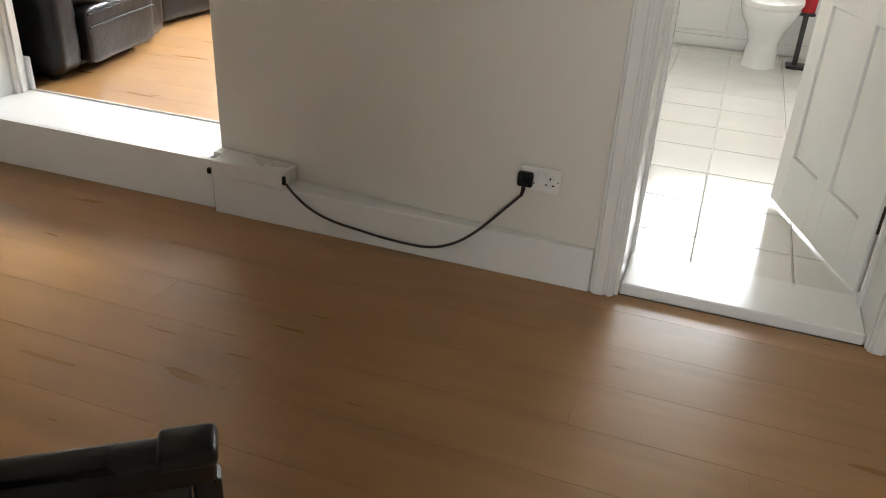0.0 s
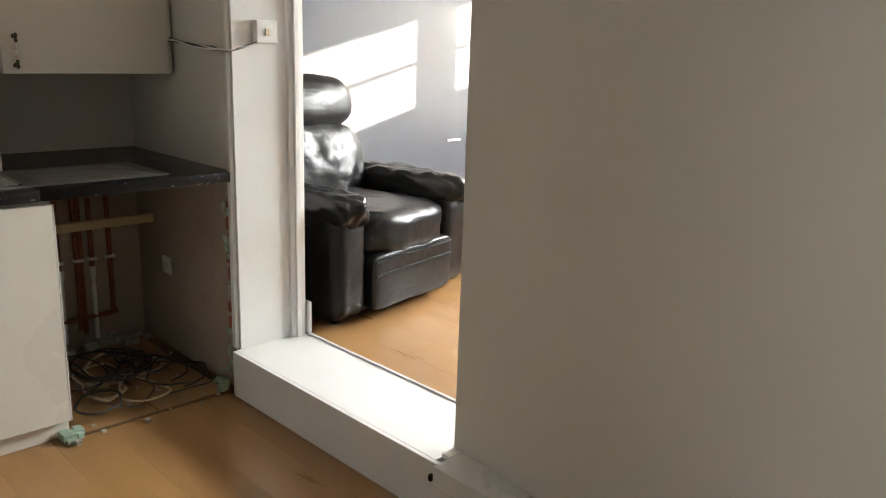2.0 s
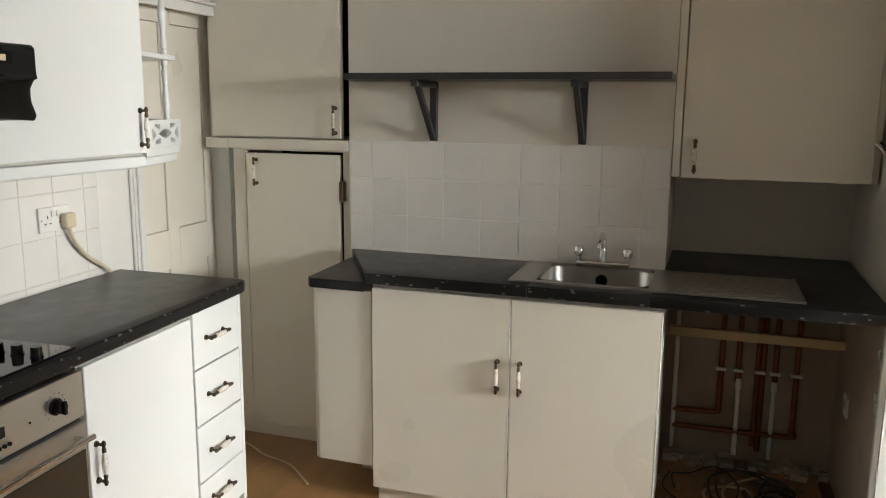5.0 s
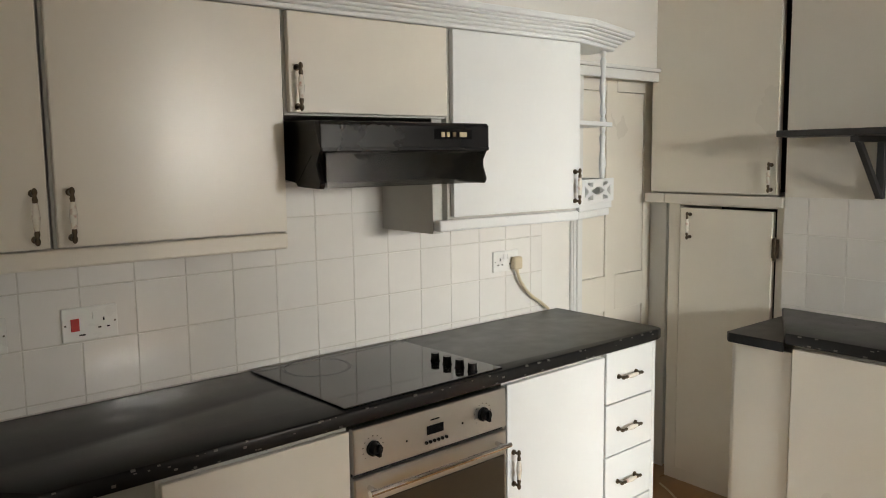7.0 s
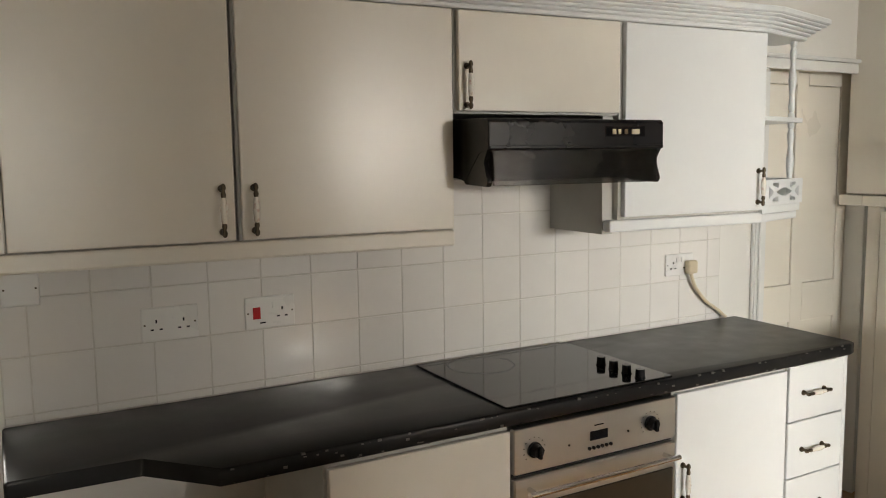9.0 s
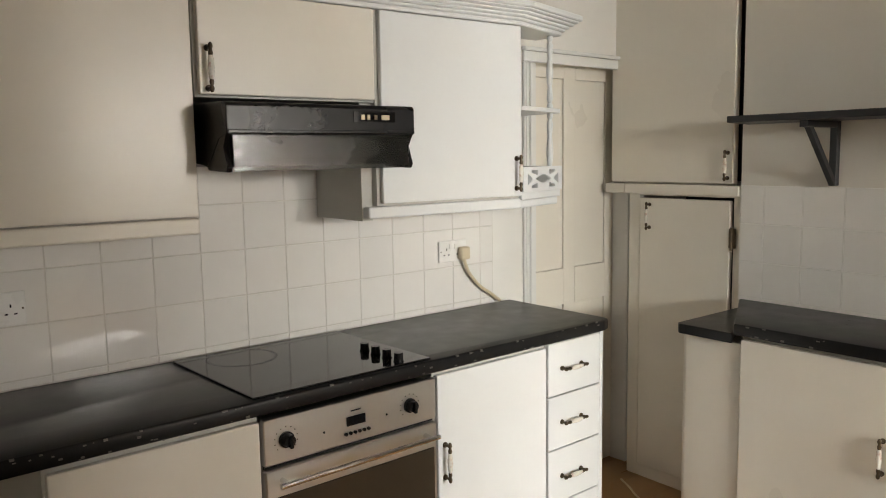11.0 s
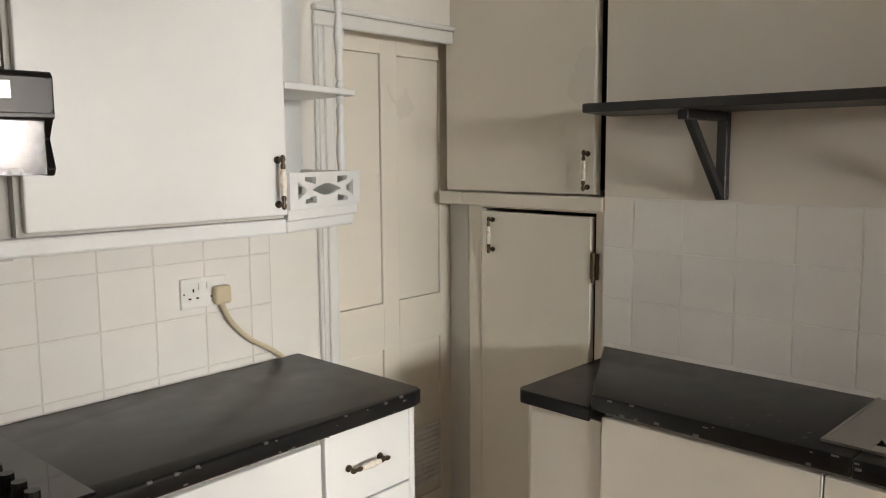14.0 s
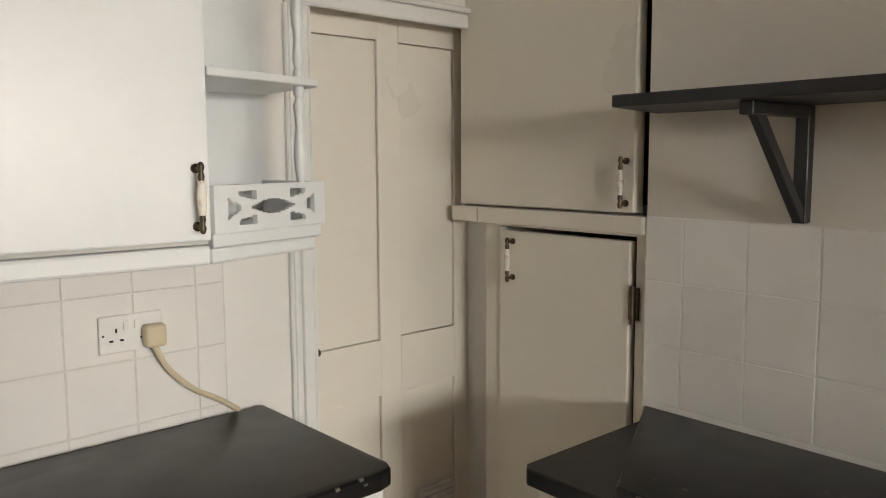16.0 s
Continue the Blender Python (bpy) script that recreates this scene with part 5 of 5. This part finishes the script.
# tiles of the sink wall: three courses
solo("grout_bed", Bm().box(WF - 0.0062, WF - 0.002, 0.926, 2.209, 0.90, 1.356), GROUT_PALE, "pale grout between wall tiles", "grout", kind="structure")
for k in range(-1, 9):
    y0, y1 = max(1.028 + 0.155 * k, 0.926), min(1.028 + 0.155 * (k + 1), 2.208)
    if y1 - y0 < 0.02:
        continue
    for z0, z1 in ((0.913, 1.055), (1.055, 1.206), (1.206, 1.356)):
        piece("tile", wall_west, (WF - 0.003, (y0 + y1) / 2, (z0 + z1) / 2), (0.006, y1 - y0 - J, z1 - z0 - J), TILE, 0.0012, (0, wob(), wob()))

# bathroom floor tiles
for i in range(-2, 5):
    for j in range(-1, 10):
        x0, y0 = max(0.315 + 0.327 * i, -0.238), max(3.335 + 0.333 * j, 3.10)
        x1, y1 = min(0.315 + 0.327 * (i + 1), 1.598), min(3.335 + 0.333 * (j + 1), 6.50)
        if x1 - x0 < 0.03 or y1 - y0 < 0.03:
            continue
        piece("tile", floor_bath, ((x0 + x1) / 2, (y0 + y1) / 2, 0.016), (x1 - x0 - 0.006, y1 - y0 - 0.006, 0.008), BATHTILE, 0.0012, (wob(0.001), wob(0.001), 0))


def boards(parent, x0, x1, y0, y1, top, seed, offset, skip=None):
    """Laminate boards 0.19 wide and 1.26 long, laid along x with staggered ends."""
    r = random.Random(seed)
    W, LEN = 0.193, 1.26
    row, y = 0, y0 - offset
    while y < y1:
        ya, yb = max(y, y0), min(y + W, y1)
        x = x0 - r.uniform(0.1, LEN - 0.1)
        while x < x1:
            xa, xb = max(x, x0), min(x + LEN, x1)
            if xb - xa > 0.02 and yb - ya > 0.015:
                piece("board", parent, ((xa + xb) / 2, (ya + yb) / 2, top - 0.004), (xb - xa - 0.0006, yb - ya - 0.0006, 0.008), OAK, 0.0004)
            x += LEN
        y += W
        row += 1


for ob in OUT_OF_SQUARE:
    ob.matrix_basis = SKEW @ ob.matrix_basis

boards(floor, -3.455, 1.055, 0.09, 2.845, 0.0, 5, 0.05)
boards(floor, -0.495, 1.19, -1.29, 0.089, 0.0, 6, 0.15)
boards(floor_lounge, -3.495, -0.425, 3.206, 6.595, 0.1875, 8, 0.05)
